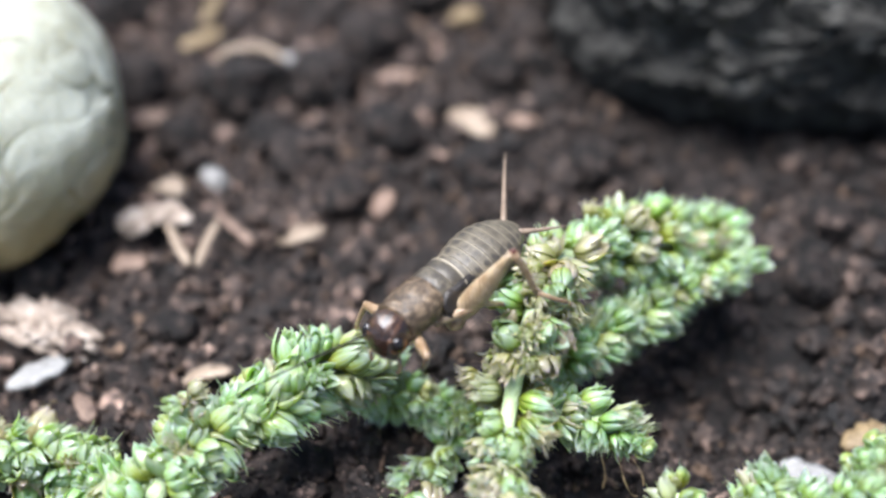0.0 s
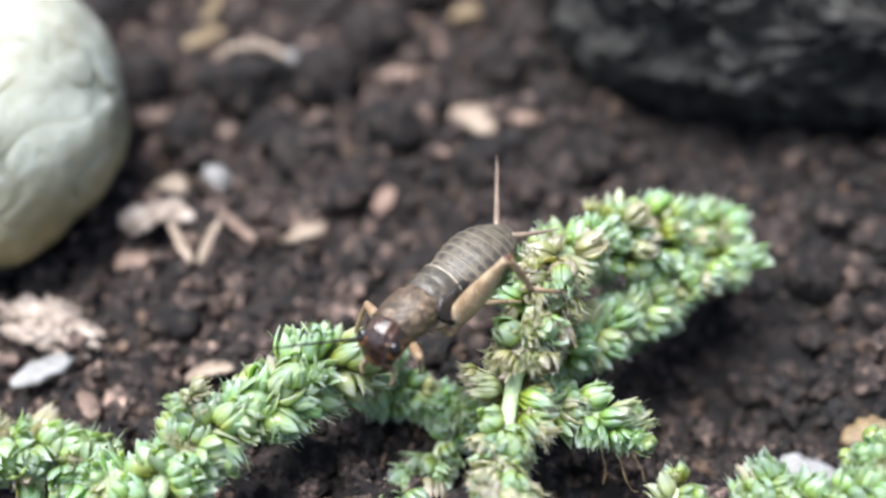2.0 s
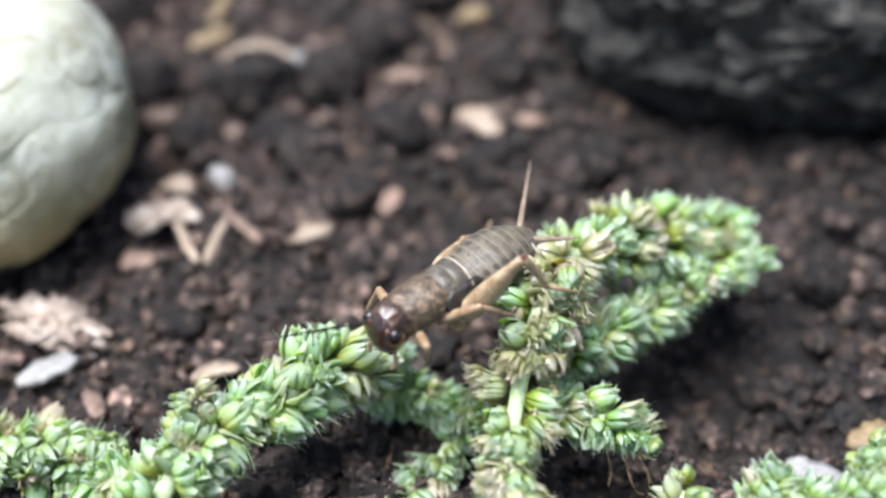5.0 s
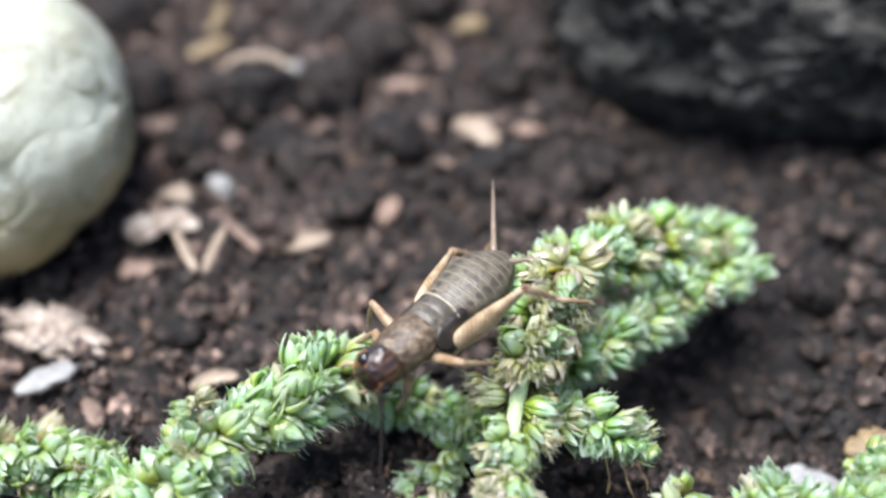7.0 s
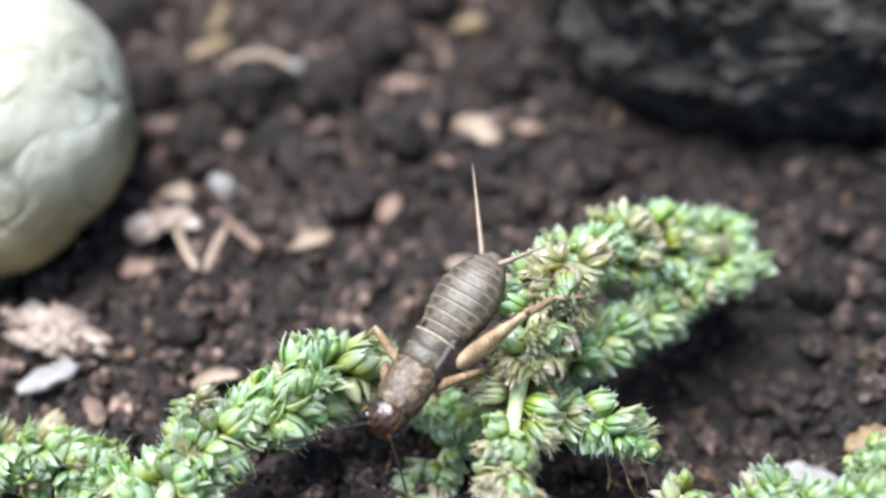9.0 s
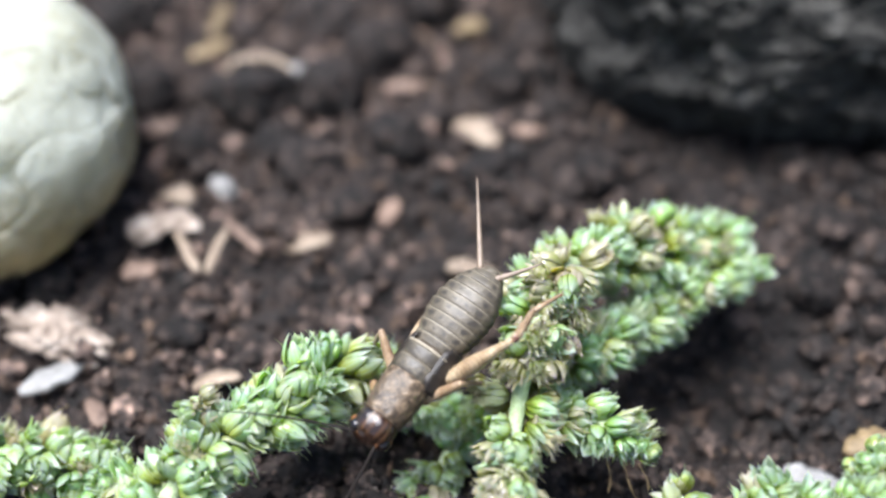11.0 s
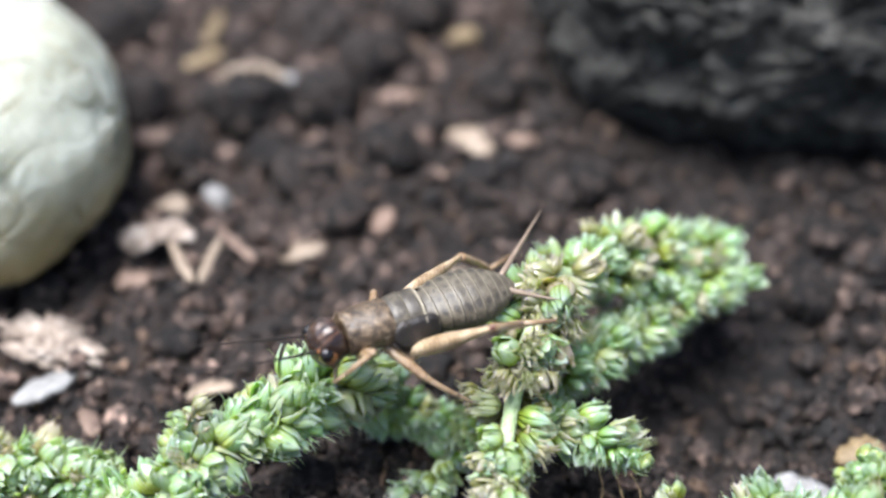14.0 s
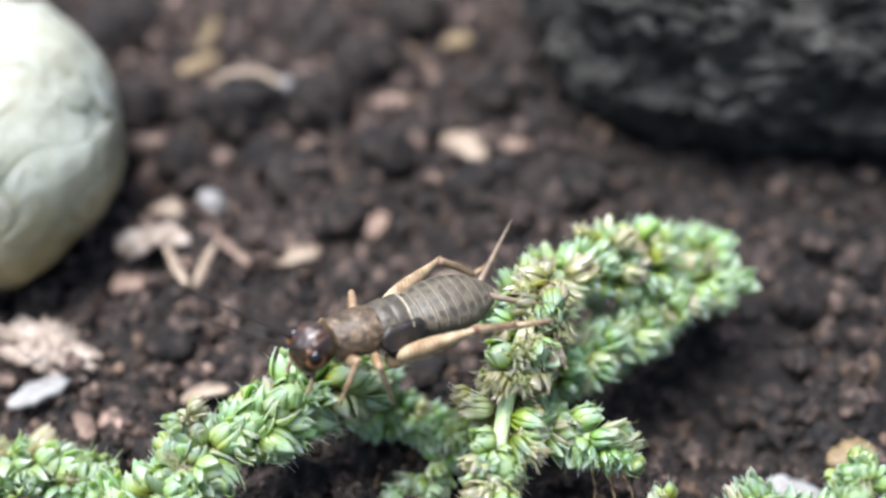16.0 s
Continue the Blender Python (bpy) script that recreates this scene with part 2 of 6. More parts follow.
TEPAL_DRY = tepal_material("bud_scale_dry", (0.25, 0.28, 0.06), (0.40, 0.45, 0.21), (0.55, 0.56, 0.40), (0.68, 0.63, 0.53), 0.6)
STEM = material("green_stem", [(0.28, 0.38, 0.17), (0.43, 0.53, 0.31), (0.55, 0.61, 0.44)], 700, rough=0.45, bump=0.6)
HEAD = material("dark_glossy_brown", [(0.006, 0.0026, 0.0016), (0.022, 0.0085, 0.0042), (0.085, 0.036, 0.016)], 620, rough=0.3, bump=0.32, coat=1.0, spec=0.25, fine=2.5, warp=1.5)
FACE = material("amber_brown", [(0.11, 0.036, 0.010), (0.25, 0.098, 0.032), (0.38, 0.18, 0.070)], 900, rough=0.3, bump=0.1, coat=0.4, sss=0.1)
EYE = material("black_eye", [(0.004, 0.003, 0.003), (0.010, 0.006, 0.005)], 2500, rough=0.12, bump=0.05, coat=0.4, spec=0.3)
PRONOTUM = material("mottled_brown", [(0.012, 0.008, 0.005), (0.070, 0.047, 0.028), (0.18, 0.126, 0.078), (0.40, 0.31, 0.21)], 900, rough=0.36, bump=0.35, spec=0.45, coat=0.1, warp=2.5)
THORAX = material("grey_brown", [(0.028, 0.021, 0.014), (0.075, 0.057, 0.038), (0.15, 0.117, 0.08)], 900, rough=0.45, bump=0.25)
PAD = material("dark_wing", [(0.006, 0.004, 0.003), (0.018, 0.013, 0.010), (0.06, 0.042, 0.03)], 900, rough=0.5, bump=0.35)
BAND = material("cream_band", [(0.24, 0.205, 0.145), (0.34, 0.30, 0.225), (0.42, 0.375, 0.29)], 1500, rough=0.45, bump=0.2)
BELLY = material("pale_belly", [(0.16, 0.12, 0.08), (0.26, 0.2, 0.14), (0.34, 0.27, 0.2)], 1200, rough=0.5, bump=0.2)
LEG = material("tan_leg", [(0.15, 0.088, 0.045), (0.28, 0.195, 0.120), (0.43, 0.34, 0.24)], 1300, rough=0.28, bump=0.25, sss=0.15)


def streaked(mat, color):
    """Ragged pale streaks where the mesh is marked."""
    n, l = mat.node_tree.nodes, mat.node_tree.links
    b = n["Principled BSDF"]
    src = b.inputs["Base Color"].links[0].from_socket
    at, tc, nz = n.new("ShaderNodeAttribute"), n.new("ShaderNodeTexCoord"), n.new("ShaderNodeTexNoise")
    at.attribute_name = "spot"
    l.new(tc.outputs["Object"], nz.inputs["Vector"])
    nz.inputs["Scale"].default_value = 2600
    mu, mx = n.new("ShaderNodeMath"), n.new("ShaderNodeMix")
    mu.operation = "MULTIPLY"
    mu.use_clamp = True
    l.new(at.outputs["Fac"], mu.inputs[0])
    l.new(nz.outputs["Fac"], mu.inputs[1])
    mx.data_type = "RGBA"
    l.new(mu.outputs[0], mx.inputs["Factor"])
    l.new(src, mx.inputs["A"])
    mx.inputs["B"].default_value = (*color, 1)
    l.new(mx.outputs["Result"], b.inputs["Base Color"])


streaked(HEAD, (0.20, 0.095, 0.04))


def femur_material():
    """Tan thigh with fine slanting ridges."""
    mat = material("ridged_thigh", [(0.19, 0.122, 0.064), (0.36, 0.265, 0.162), (0.53, 0.43, 0.305)], 1100, rough=0.36, bump=0.2, sss=0.12)
    n, l = mat.node_tree.nodes, mat.node_tree.links
    b = n["Principled BSDF"]
    src = b.inputs["Base Color"].links[0].from_socket
    tc = n.new("ShaderNodeTexCoord")
    mirrored = n.new("ShaderNodeVectorMath")
    mirrored.operation = "ABSOLUTE"
    l.new(tc.outputs["Object"], mirrored.inputs[0])
    mp = n.new("ShaderNodeMapping")
    mp.inputs["Rotation"].default_value = (radians(55), 0, 0)
    l.new(mirrored.outputs[0], mp.inputs["Vector"])
    wv = n.new("ShaderNodeTexWave")
    wv.bands_direction = "Y"
    wv.inputs["Scale"].default_value, wv.inputs["Distortion"].default_value = 1500, 1.5
    l.new(mp.outputs["Vector"], wv.inputs["Vector"])
    mr = n.new("ShaderNodeMapRange")
    l.new(wv.outputs["Fac"], mr.inputs["Value"])
    mr.inputs["To Min"].default_value, mr.inputs["To Max"].default_value = 0.80, 1.10
    hsv = n.new("ShaderNodeHueSaturation")
    l.new(mr.outputs["Result"], hsv.inputs["Value"])
    l.new(src, hsv.inputs["Color"])
    l.new(hsv.outputs["Color"], b.inputs["Base Color"])
    return mat


FEMUR = femur_material()
KNEE = material("dark_knee", [(0.05, 0.012, 0.008), (0.11, 0.03, 0.018)], 2000, rough=0.35, bump=0.1)
CERCUS = material("tan_cercus", [(0.14, 0.10, 0.07), (0.25, 0.185, 0.13)], 1800, rough=0.4, bump=0.2)
ANTENNA = material("dark_antenna", [(0.006, 0.004, 0.003), (0.014, 0.009, 0.007)], 2500, rough=0.6, bump=0.1, spec=0.2)


def tergite_material():
    """Grey-brown plate with a row of dark spots to each side of a pale middle, darker flanks."""
    mat = material("segment_plate", [(0.042, 0.034, 0.023), (0.088, 0.073, 0.050), (0.155, 0.130, 0.092)], 1100, rough=0.42, bump=0.25, spec=0.45)
    n, l = mat.node_tree.nodes, mat.node_tree.links
    b = n["Principled BSDF"]
    src = b.inputs["Base Color"].links[0].from_socket
    at = n.new("ShaderNodeAttribute")
    at.attribute_name = "spot"
    nz = n.new("ShaderNodeTexNoise")
    nz.inputs["Scale"].default_value = 3600
    tc = n.new("ShaderNodeTexCoord")
    l.new(tc.outputs["Object"], nz.inputs["Vector"])
    add = n.new("ShaderNodeMath")
    add.operation = "MULTIPLY_ADD"
    l.new(nz.outputs["Fac"], add.inputs[0])
    add.inputs[1].default_value = 1.05
    l.new(at.outputs["Fac"], add.inputs[2])
    r = n.new("ShaderNodeValToRGB")
    l.new(add.outputs[0], r.inputs["Fac"])
    e = r.color_ramp.elements
    e[0].position, e[0].color = 0.78, (0, 0, 0, 1)
    e[1].position, e[1].color = 1.1, (1, 1, 1, 1)
    m = n.new("ShaderNodeMix")
    m.data_type = "RGBA"
    l.new(r.outputs["Color"], m.inputs["Factor"])
    l.new(src, m.inputs["A"])
    m.inputs["B"].default_value = (0.034, 0.028, 0.021, 1)
    rim, pale = n.new("ShaderNodeMapRange"), n.new("ShaderNodeMix")
    l.new(at.outputs["Fac"], rim.inputs["Value"])
    rim.inputs["From Min"].default_value, rim.inputs["From Max"].default_value, rim.inputs["To Max"].default_value = -0.25, -0.6, 0.7
    pale.data_type = "RGBA"
    l.new(rim.outputs["Result"], pale.inputs["Factor"])
    l.new(m.outputs["Result"], pale.inputs["A"])
    pale.inputs["B"].default_value = (0.30, 0.26, 0.185, 1)
    l.new(pale.outputs["Result"], b.inputs["Base Color"])
    return mat


TERGITE = tergite_material()

# ---- plan of the soil's litter: millimetres and degrees ----
WHITE_STONE_AT = (-35.5, 6.1, 7.6)
BLACK_ROCK_AT = (49.5, 34.0, 6.0)
CHIPS = [
    ("wood_chip", -21.9, 27.9, 0.9, 42, (10, 0), (4.0, 1.4, 0.5), 0.1, "S", "tan sliver of wood lying on the soil", "wood chip"),
    ("curved_husk", -16.4, 20.6, 3.1, 0, (-40, 0), (6.0, 1.3, 0.8), 1.2, "P", "pale arched husk draped over a soil clod", "husk"),
    ("husk_end", -13.7, 22.6, 2.2, 70, (0, 10), (2.4, 1.7, 0.9), 0.2, "W", "short pale broken husk piece on a clod", "husk"),
    ("bark_bit", 1.9, 31.3, 0.9, 20, (0, 0), (3.0, 2.0, 1.0), 0.3, "S", "small yellowish bark fragment on the soil", "bark bit"),
    ("shell_flake", 2.4, 14.1, 1.3, -38, (8, 0), (4.4, 2.7, 0.7), 0.45, "P", "cream curved seed husk resting on soil", "husk"),
    ("white_grit", -17.9, 7.8, 1.0, -50, (0, 10), (2.8, 1.6, 1.0), 0.3, "W", "small whitish grain of grit on the soil", "grit"),
    ("pale_grit", -21.1, 5.7, 0.8, 10, (0, 0), (2.6, 2.0, 1.1), 0.3, "P", "small cream lump of grit on the soil", "grit"),
    ("straw_piece", -19.0, -1.9, 1.9, -60, (0, 6), (4.4, 0.75, 0.5), 0.1, "P", "short pale straw leaning against another", "straw"),
    ("straw_piece", -16.9, -1.8, 1.9, 79, (0, -6), (4.5, 0.7, 0.5), 0.1, "P", "short pale straw crossing another on the soil", "straw"),
    ("bark_flake", -21.5, 1.9, 0.9, 5, (15, 0), (5.6, 2.4, 0.6), 0.2, "M", "ragged mottled bark flake lying flat on the soil", "bark flake"),
    ("bark_flake", -10.7, 1.5, 0.7, 20, (-10, 0), (3.6, 2.2, 0.6), 0.2, "P", "pale tan bark flake lying on soil", "bark flake"),
    ("straw_piece", -15.3, 0.5, 0.8, -48, (0, 0), (4.8, 0.9, 0.5), 0.2, "K", "weathered pinkish strip of bark on soil", "straw"),
    ("bark_plate", -27.3, -8.6, 1.1, -25, (-8, 4), (7.6, 4.4, 0.8), 0.5, "L", "ragged bark plate mottled pinkish and white on soil", "bark plate"),
    ("white_flake", -26.5, -12.9, 0.9, 38, (12, 0), (4.4, 1.6, 0.4), 0.2, "W", "thin white flake leaning on the soil", "flake"),
    ("bark_flake", -23.1, -15.3, 0.7, -55, (0, 0), (2.6, 1.3, 0.6), 0.2, "K", "small pinkish bark flake on dark soil", "bark flake"),
    ("bark_bit", -24.0, 14.7, 0.8, 30, (0, 0), (2.4, 1.6, 1.0), 0.3, "K", "small reddish brown bark bit on soil", "bark bit"),
    ("pale_flake", 23.0, -20.6, 0.9, -30, (10, 0), (4.6, 1.9, 0.5), 0.3, "W", "pale greyish flake lying beside the plant", "flake"),
    ("wood_chip", 26.6, -18.0, 0.8, 25, (0, 0), (3.4, 1.8, 0.8), 0.3, "S", "tan wood crumb on the dark soil", "wood chip"),
    ("bark_bit", -22.5, -2.6, 0.7, 15, (0, 0), (2.6, 1.6, 0.9), 0.3, "K", "reddish bark bit on the soil", "bark bit"),
    ("bark_bit", -4.6, 5.2, 0.8, 80, (0, 0), (3.0, 1.6, 0.9), 0.3, "K", "dull brown bark bit on the soil", "bark bit"),
    ("straw_piece", -21.7, 33.0, 1.0, 84, (0, 0), (5.5, 1.2, 0.6), 0.2, "S", "upright tan straw among soil clods", "straw"),
    ("dry_disc", -15.3, -13.6, 1.6, 20, (-30, 0), (3.2, 2.4, 0.5), 0.3, "P", "pale dry leaf disc behind the green spike", "dry leaf"),
    ("bark_bit", 6.5, 14.0, 0.8, -10, (0, 0), (2.6, 1.4, 0.9), 0.3, "K", "brown bark bit beside a cream husk", "bark bit"),
    ("bark_bit", -4.0, 20.5, 0.8, 10, (0, 0), (3.4, 1.8, 1.0), 0.3, "K", "dull brown bark bit on the soil", "bark bit"),
    ("buried_husk", 2.3, -3.0, 0.7, -28, (-10, 0), (5.4, 2.6, 0.6), 0.4, "P", "pale husk half hidden behind the cricket", "husk"),
]
CLODS = [(-17.0, 20.0, 3.6), (-10.0, 20.4, 3.0), (-11.4, 10.2, 2.6), (-4.2, 13.4, 2.4), (11.9, 9.6, 2.2), (-6.5, 27.0, 3.0), (4.6, 22.5, 2.4),
         (-27.0, 22.0, 3.0), (8.0, 29.0, 2.6), (-2.0, 36.0, 3.4), (-12.0, 34.0, 3.6), (3.4, 8.2, 2.3), (-7.6, 5.6, 2.0), (-14.6, 13.2, 2.2),
         (-21.0, 12.8, 2.2), (9.0, 18.5, 2.0), (20.5, 7.0, 1.9), (26.0, -4.0, 1.8), (-18.5, -8.2, 1.8), (29.0, 3.0, 2.0), (-30.0, 34.0, 3.8),
         (-21.2, -19.5, 1.6), (-8.2, -20.4, 1.5), (21.0, -10.5, 1.7), (14.5, 2.0, 1.9), (-29.0, -3.4, 1.9)]


# ---- mesh helpers ----
def finish(name, bm, mat, smooth=True):
    me = bpy.data.meshes.new(name)
    bm.to_mesh(me)
    bm.free()
    me.materials.append(mat)
    if smooth:
        me.polygons.foreach_set("use_smooth", [True] * len(me.polygons))
    return me


def part(name, bm, mat, parent, label=""):
    """One mesh object under a thing or a part."""
    ob = new(name, finish(name, bm, mat))
    ob.parent = parent
    return tagged(ob, label)


def thing(name, bm, mat, m, label, category, group="", kind=""):
    ob = new(name, finish(name, bm, mat))
    ob.matrix_world = m
    return tagged(ob, label, category, group, kind)


def rough_ball(size, levels, seed, amount, freq, ridged=0.0):
    """A lump with the half sizes given in mm, uneven at two scales."""
    bm = bmesh.new()
    bmesh.ops.create_icosphere(bm, subdivisions=levels, radius=1.0)
    off = Vector((seed * 7.31, seed * 3.77, seed * 1.93))
    for v in bm.verts:
        p = v.co.copy()
        d = noise.fractal(p * freq + off, 0.9, 2.1, 5) * amount
        if ridged:
            d -= ridged * max(0.0, 0.25 - abs(noise.noise(p * freq * 1.7 + off))) * 2
        q = p * (1 + d)
        v.co = Vector((q.x * size[0], q.y * size[1], q.z * size[2])) * MM
    return bm


def soil_height(x, y):
    """Height of the soil in mm at a place in mm."""
    p = Vector((x, y, 0.0))
    h = 1.3 * noise.noise(p * 0.085) + 0.9 * noise.noise(p * 0.21 + Vector((9, 4, 0)))
    if abs(x) < 90 and -70 < y < 90:
        h -= 4.0 * math.exp(-((x - 18) ** 2 + (y + 13) ** 2) / 60) + 2.5 * math.exp(-((x + 22.5) ** 2 + (y - 20.5) ** 2) / 12)
        h += 1.0 * noise.fractal(p * 0.55 + Vector((3, 8, 1)), 0.8, 2.1, 4)
        h -= 1.6 * max(0.0, 0.3 - abs(noise.noise(p * 0.33))) + 3.0 * max(0.0, 0.16 - abs(noise.noise(p * 0.14 + Vector((2, 7, 5)))))
    return h


# ---- ground: one sheet of soil out to the horizon ----
def make_ground():
    fine_x = np.arange(-66, 66.01, 0.42)
    fine_y = np.arange(-34, 62.01, 0.42)
    far = np.array([4, 10, 22, 50, 110, 250, 600, 1500, 4000, 12000, 40000.0])
    xs = np.concatenate([fine_x[0] - far[::-1], fine_x, fine_x[-1] + far])
    ys = np.concatenate([fine_y[0] - far[::-1], fine_y, fine_y[-1] + far])
    verts = []
    for y in ys:
        for x in xs:
            verts.append((x * MM, y * MM, soil_height(x, y) * MM))
    nx, ny = len(xs), len(ys)
    faces = [(j * nx + i, j * nx + i + 1, (j + 1) * nx + i + 1, (j + 1) * nx + i) for j in range(ny - 1) for i in range(nx - 1)]
    me = bpy.data.meshes.new("ground")
    me.from_pydata(verts, [], faces)
    me.polygons.foreach_set("use_smooth", [True] * len(me.polygons))
    me.materials.append(SOIL)
    tagged(new("ground", me), "dark brown crumbly garden soil, moist and uneven", "soil", kind="structure")


make_ground()


# ---- soil crumbs: uncountable ----
def make_crumbs():
    rng = random.Random(4)
    shapes = []
    for k in range(14):
        levels = 1 if k < 6 else 2 if k < 10 else 3
        bm = rough_ball((1, 0.55 + 0.04 * k, 0.5 + 0.03 * ((k * 3) % 10)), levels, 20 + k, 0.8, 1.7, 0.8)
        bm.verts.ensure_lookup_table()
        co = np.array([v.co[:] for v in bm.verts]) / MM
        fa = np.array([[v.index for v in f.verts] for f in bm.faces])
        bm.free()
        shapes.append((co, fa))
    for label, count, low, high, seed, mat in (("fine dark soil crumbs scattered loosely over the ground", 42000, 0.09, 0.40, 1, CRUMB),
                                               ("coarse brown soil crumbs lying loosely on the ground", 3600, 0.38, 1.25, 2, CRUMB),
                                               ("pinkish brown bark fragments mixed through the soil", 4200, 0.12, 0.95, 3, BARKBIT),
                                               ("pale specks of grit strewn through the dark soil", 5200, 0.05, 0.20, 4, GRIT)):
        rng.seed(seed)
        allv, allf, base = [], [], 0
        for _ in range(count):
            x, y = (rng.uniform(-46, 46), rng.uniform(-31, 50)) if rng.random() < 0.9 else (rng.uniform(-62, 62), rng.uniform(-32, 60))
            r = low * (high / low) ** (rng.random() ** 1.6)
            co, fa = shapes[rng.randrange(6) if r < 0.3 else rng.randrange(6, 10) if r < 0.6 else rng.randrange(10, 14)]
            if mat is BARKBIT:
                co = co * np.array([1.0, 0.62, 0.34])
            rot = np.array(Euler((rng.uniform(0, 6.28), rng.uniform(0, 6.28), rng.uniform(0, 6.28))).to_matrix())
            z = soil_height(x, y) + r * 0.25
            allv.append((co * r) @ rot.T + np.array([x, y, z]))
            allf.append(fa + base)
            base += len(co)
        me = bpy.data.meshes.new("soil_crumbs")
        v = np.concatenate(allv) * MM
        me.from_pydata(v.tolist(), [], np.concatenate(allf).tolist())
        me.polygons.foreach_set("use_smooth", [True] * len(me.polygons))
        me.materials.append(mat)
        tagged(new("soil_crumbs", me), label, "soil", kind="stuff")


make_crumbs()


# ---- stones ----
def make_white_stone():
    bm = bmesh.new()
    bmesh.ops.create_icosphere(bm, subdivisions=7, radius=1.0)
    for v in bm.verts:
        p = v.co.copy()
        d = 0.05 * noise.fractal(p * 1.5 + Vector((2, 5, 1)), 1.0, 2.0, 3)
        d += 0.035 * noise.noise(p * 3.1 + Vector((1, 1, 6)))
        crease = max(0.0, 0.09 - abs(noise.noise(p * 2.3 + Vector((4, 1, 7)))))
        d -= 0.55 * crease * max(0.0, noise.noise(p * 1.7 + Vector((8, 3, 2))) + 0.25)
        d -= 0.010 * max(0.0, noise.noise(p * 14) - 0.25) + 0.006 * noise.fractal(p * 9, 1.0, 2.0, 3)
        s = 1 + d
        k = 2.2 if p.z > 0 else 2.2 + 0.3 * min(1.0, -p.z * 2)
        s /= ((abs(p.x) ** 2.2 + abs(p.y) ** 2.2) ** (k / 2.2) + abs(p.z) ** k) ** (1 / k)
        v.co = Vector((p.x * s * 11.7, p.y * s * 13.2, p.z * s * 8.7)) * MM
    thing("white_stone", bm, STONE, pose(*[c * MM for c in WHITE_STONE_AT], 0, 0, 0), "smooth off-white river pebble with faint cracks on soil", "stone")


def make_black_rock():
    bm = bmesh.new()
    bmesh.ops.create_cube(bm, size=2.0)
    bmesh.ops.subdivide_edges(bm, edges=bm.edges[:], cuts=120, use_grid_fill=True)
    for v in bm.verts:
        p = v.co.copy()
        n5 = (abs(p.x) ** 4.5 + abs(p.y) ** 4.5 + abs(p.z) ** 4.5) ** (1 / 4.5)
        q = p / n5
        w = Vector((q.x * 40, q.y * 24, q.z * 17))
        d = 2.6 * noise.fractal(w * 0.08 + Vector((1, 2, 3)), 0.9, 2.0, 3)
        d += 1.1 * noise.fractal(w * 0.42, 0.6, 2.1, 6)
        d -= 2.4 * max(0.0, noise.noise(w * 0.8 + Vector((1, 7, 2))) - 0.2) + 1.6 * max(0.0, noise.noise(w * 1.3 + Vector((4, 2, 9))) - 0.3)
        w += q.normalized() * d
        under = max(0.0, min(1.0, (1.5 - w.z) / 8.0))
        v.co = Vector((w.x * (1 - 0.06 * under), w.y * (1 - 0.24 * under), w.z)) * MM
    thing("black_rock", bm, ROCK, pose(*[c * MM for c in BLACK_ROCK_AT], 5, 0, -2), "large pitted black volcanic rock bedded in the soil", "rock")


make_white_stone()
make_black_rock()


# ---- flakes, chips and clods on the soil ----
def flake(length, width, thick, bend, seed, ragged=0.25, levels=14):
    """A thin irregular chip: length along x, bowed by bend (mm), closed all round."""
    bm = bmesh.new()
    rng = random.Random(seed)
    n = levels
    rows = []
    for i in range(n + 1):
        u = i / n * 2 - 1
        half = width / 2 * max(0.25, (1 - abs(u) ** 5)) ** 0.7 * (1 + 1.8 * ragged * noise.noise(Vector((u * 2.6, seed, 0.3))))
        mid = ragged * width * 0.5 * noise.noise(Vector((u * 1.3, seed, 5.1)))
        row = []
        for s, zt in ((-1, 0.5), (-0.5, 1), (0.5, 1), (1, 0.5), (0.5, -1), (-0.5, -1)):
            z = bend * (1 - abs(u) ** (2 if bend < 1 else 3.5)) + zt * thick / 2 + 0.25 * thick * noise.noise(Vector((u * 3, s * 2, seed)))
            row.append(bm.verts.new(Vector((u * length / 2, mid + s * half, z)) * MM))
        rows.append(row)
    for a, b in zip(rows, rows[1:]):
        for k in range(6):
            bm.faces.new((a[k], a[(k + 1) % 6], b[(k + 1) % 6], b[k]))
    bm.faces.new(rows[0][::-1])
    bm.faces.new(rows[-1])
    return bm


for name, x, y, up, turn, tilt, size, bend, mat, label, cat in CHIPS:
    z = soil_height(x, y) + up
    shape = rough_ball((size[0] * 0.5, size[1] * 0.5, 0.7), 5, 9, 0.55, 2.0, 0.9) if mat == "L" else flake(size[0], size[1], size[2], bend, x + y * 2, 0.6 if mat == "M" else 0.25)
    thing(name, shape, {"P": PALE, "W": WHITE, "K": PINK, "L": LICHEN, "M": LICHEN, "S": STRAW}[mat],
          pose(x * MM, y * MM, z * MM, tilt[0], tilt[1], turn), label, cat, "plant litter on the soil")

for i, (x, y, r) in enumerate(CLODS):
    thing("soil_clod", rough_ball((r * 1.1, r, r * 0.85), 4, i + 3, 0.3, 1.2, 0.3), CLOD, pose(x * MM, y * MM, (soil_height(x, y) + r * 0.35) * MM, 0, 0, i * 47),
          "rounded dark brown clod of soil lying on the ground", "soil clod", "clods on the soil")


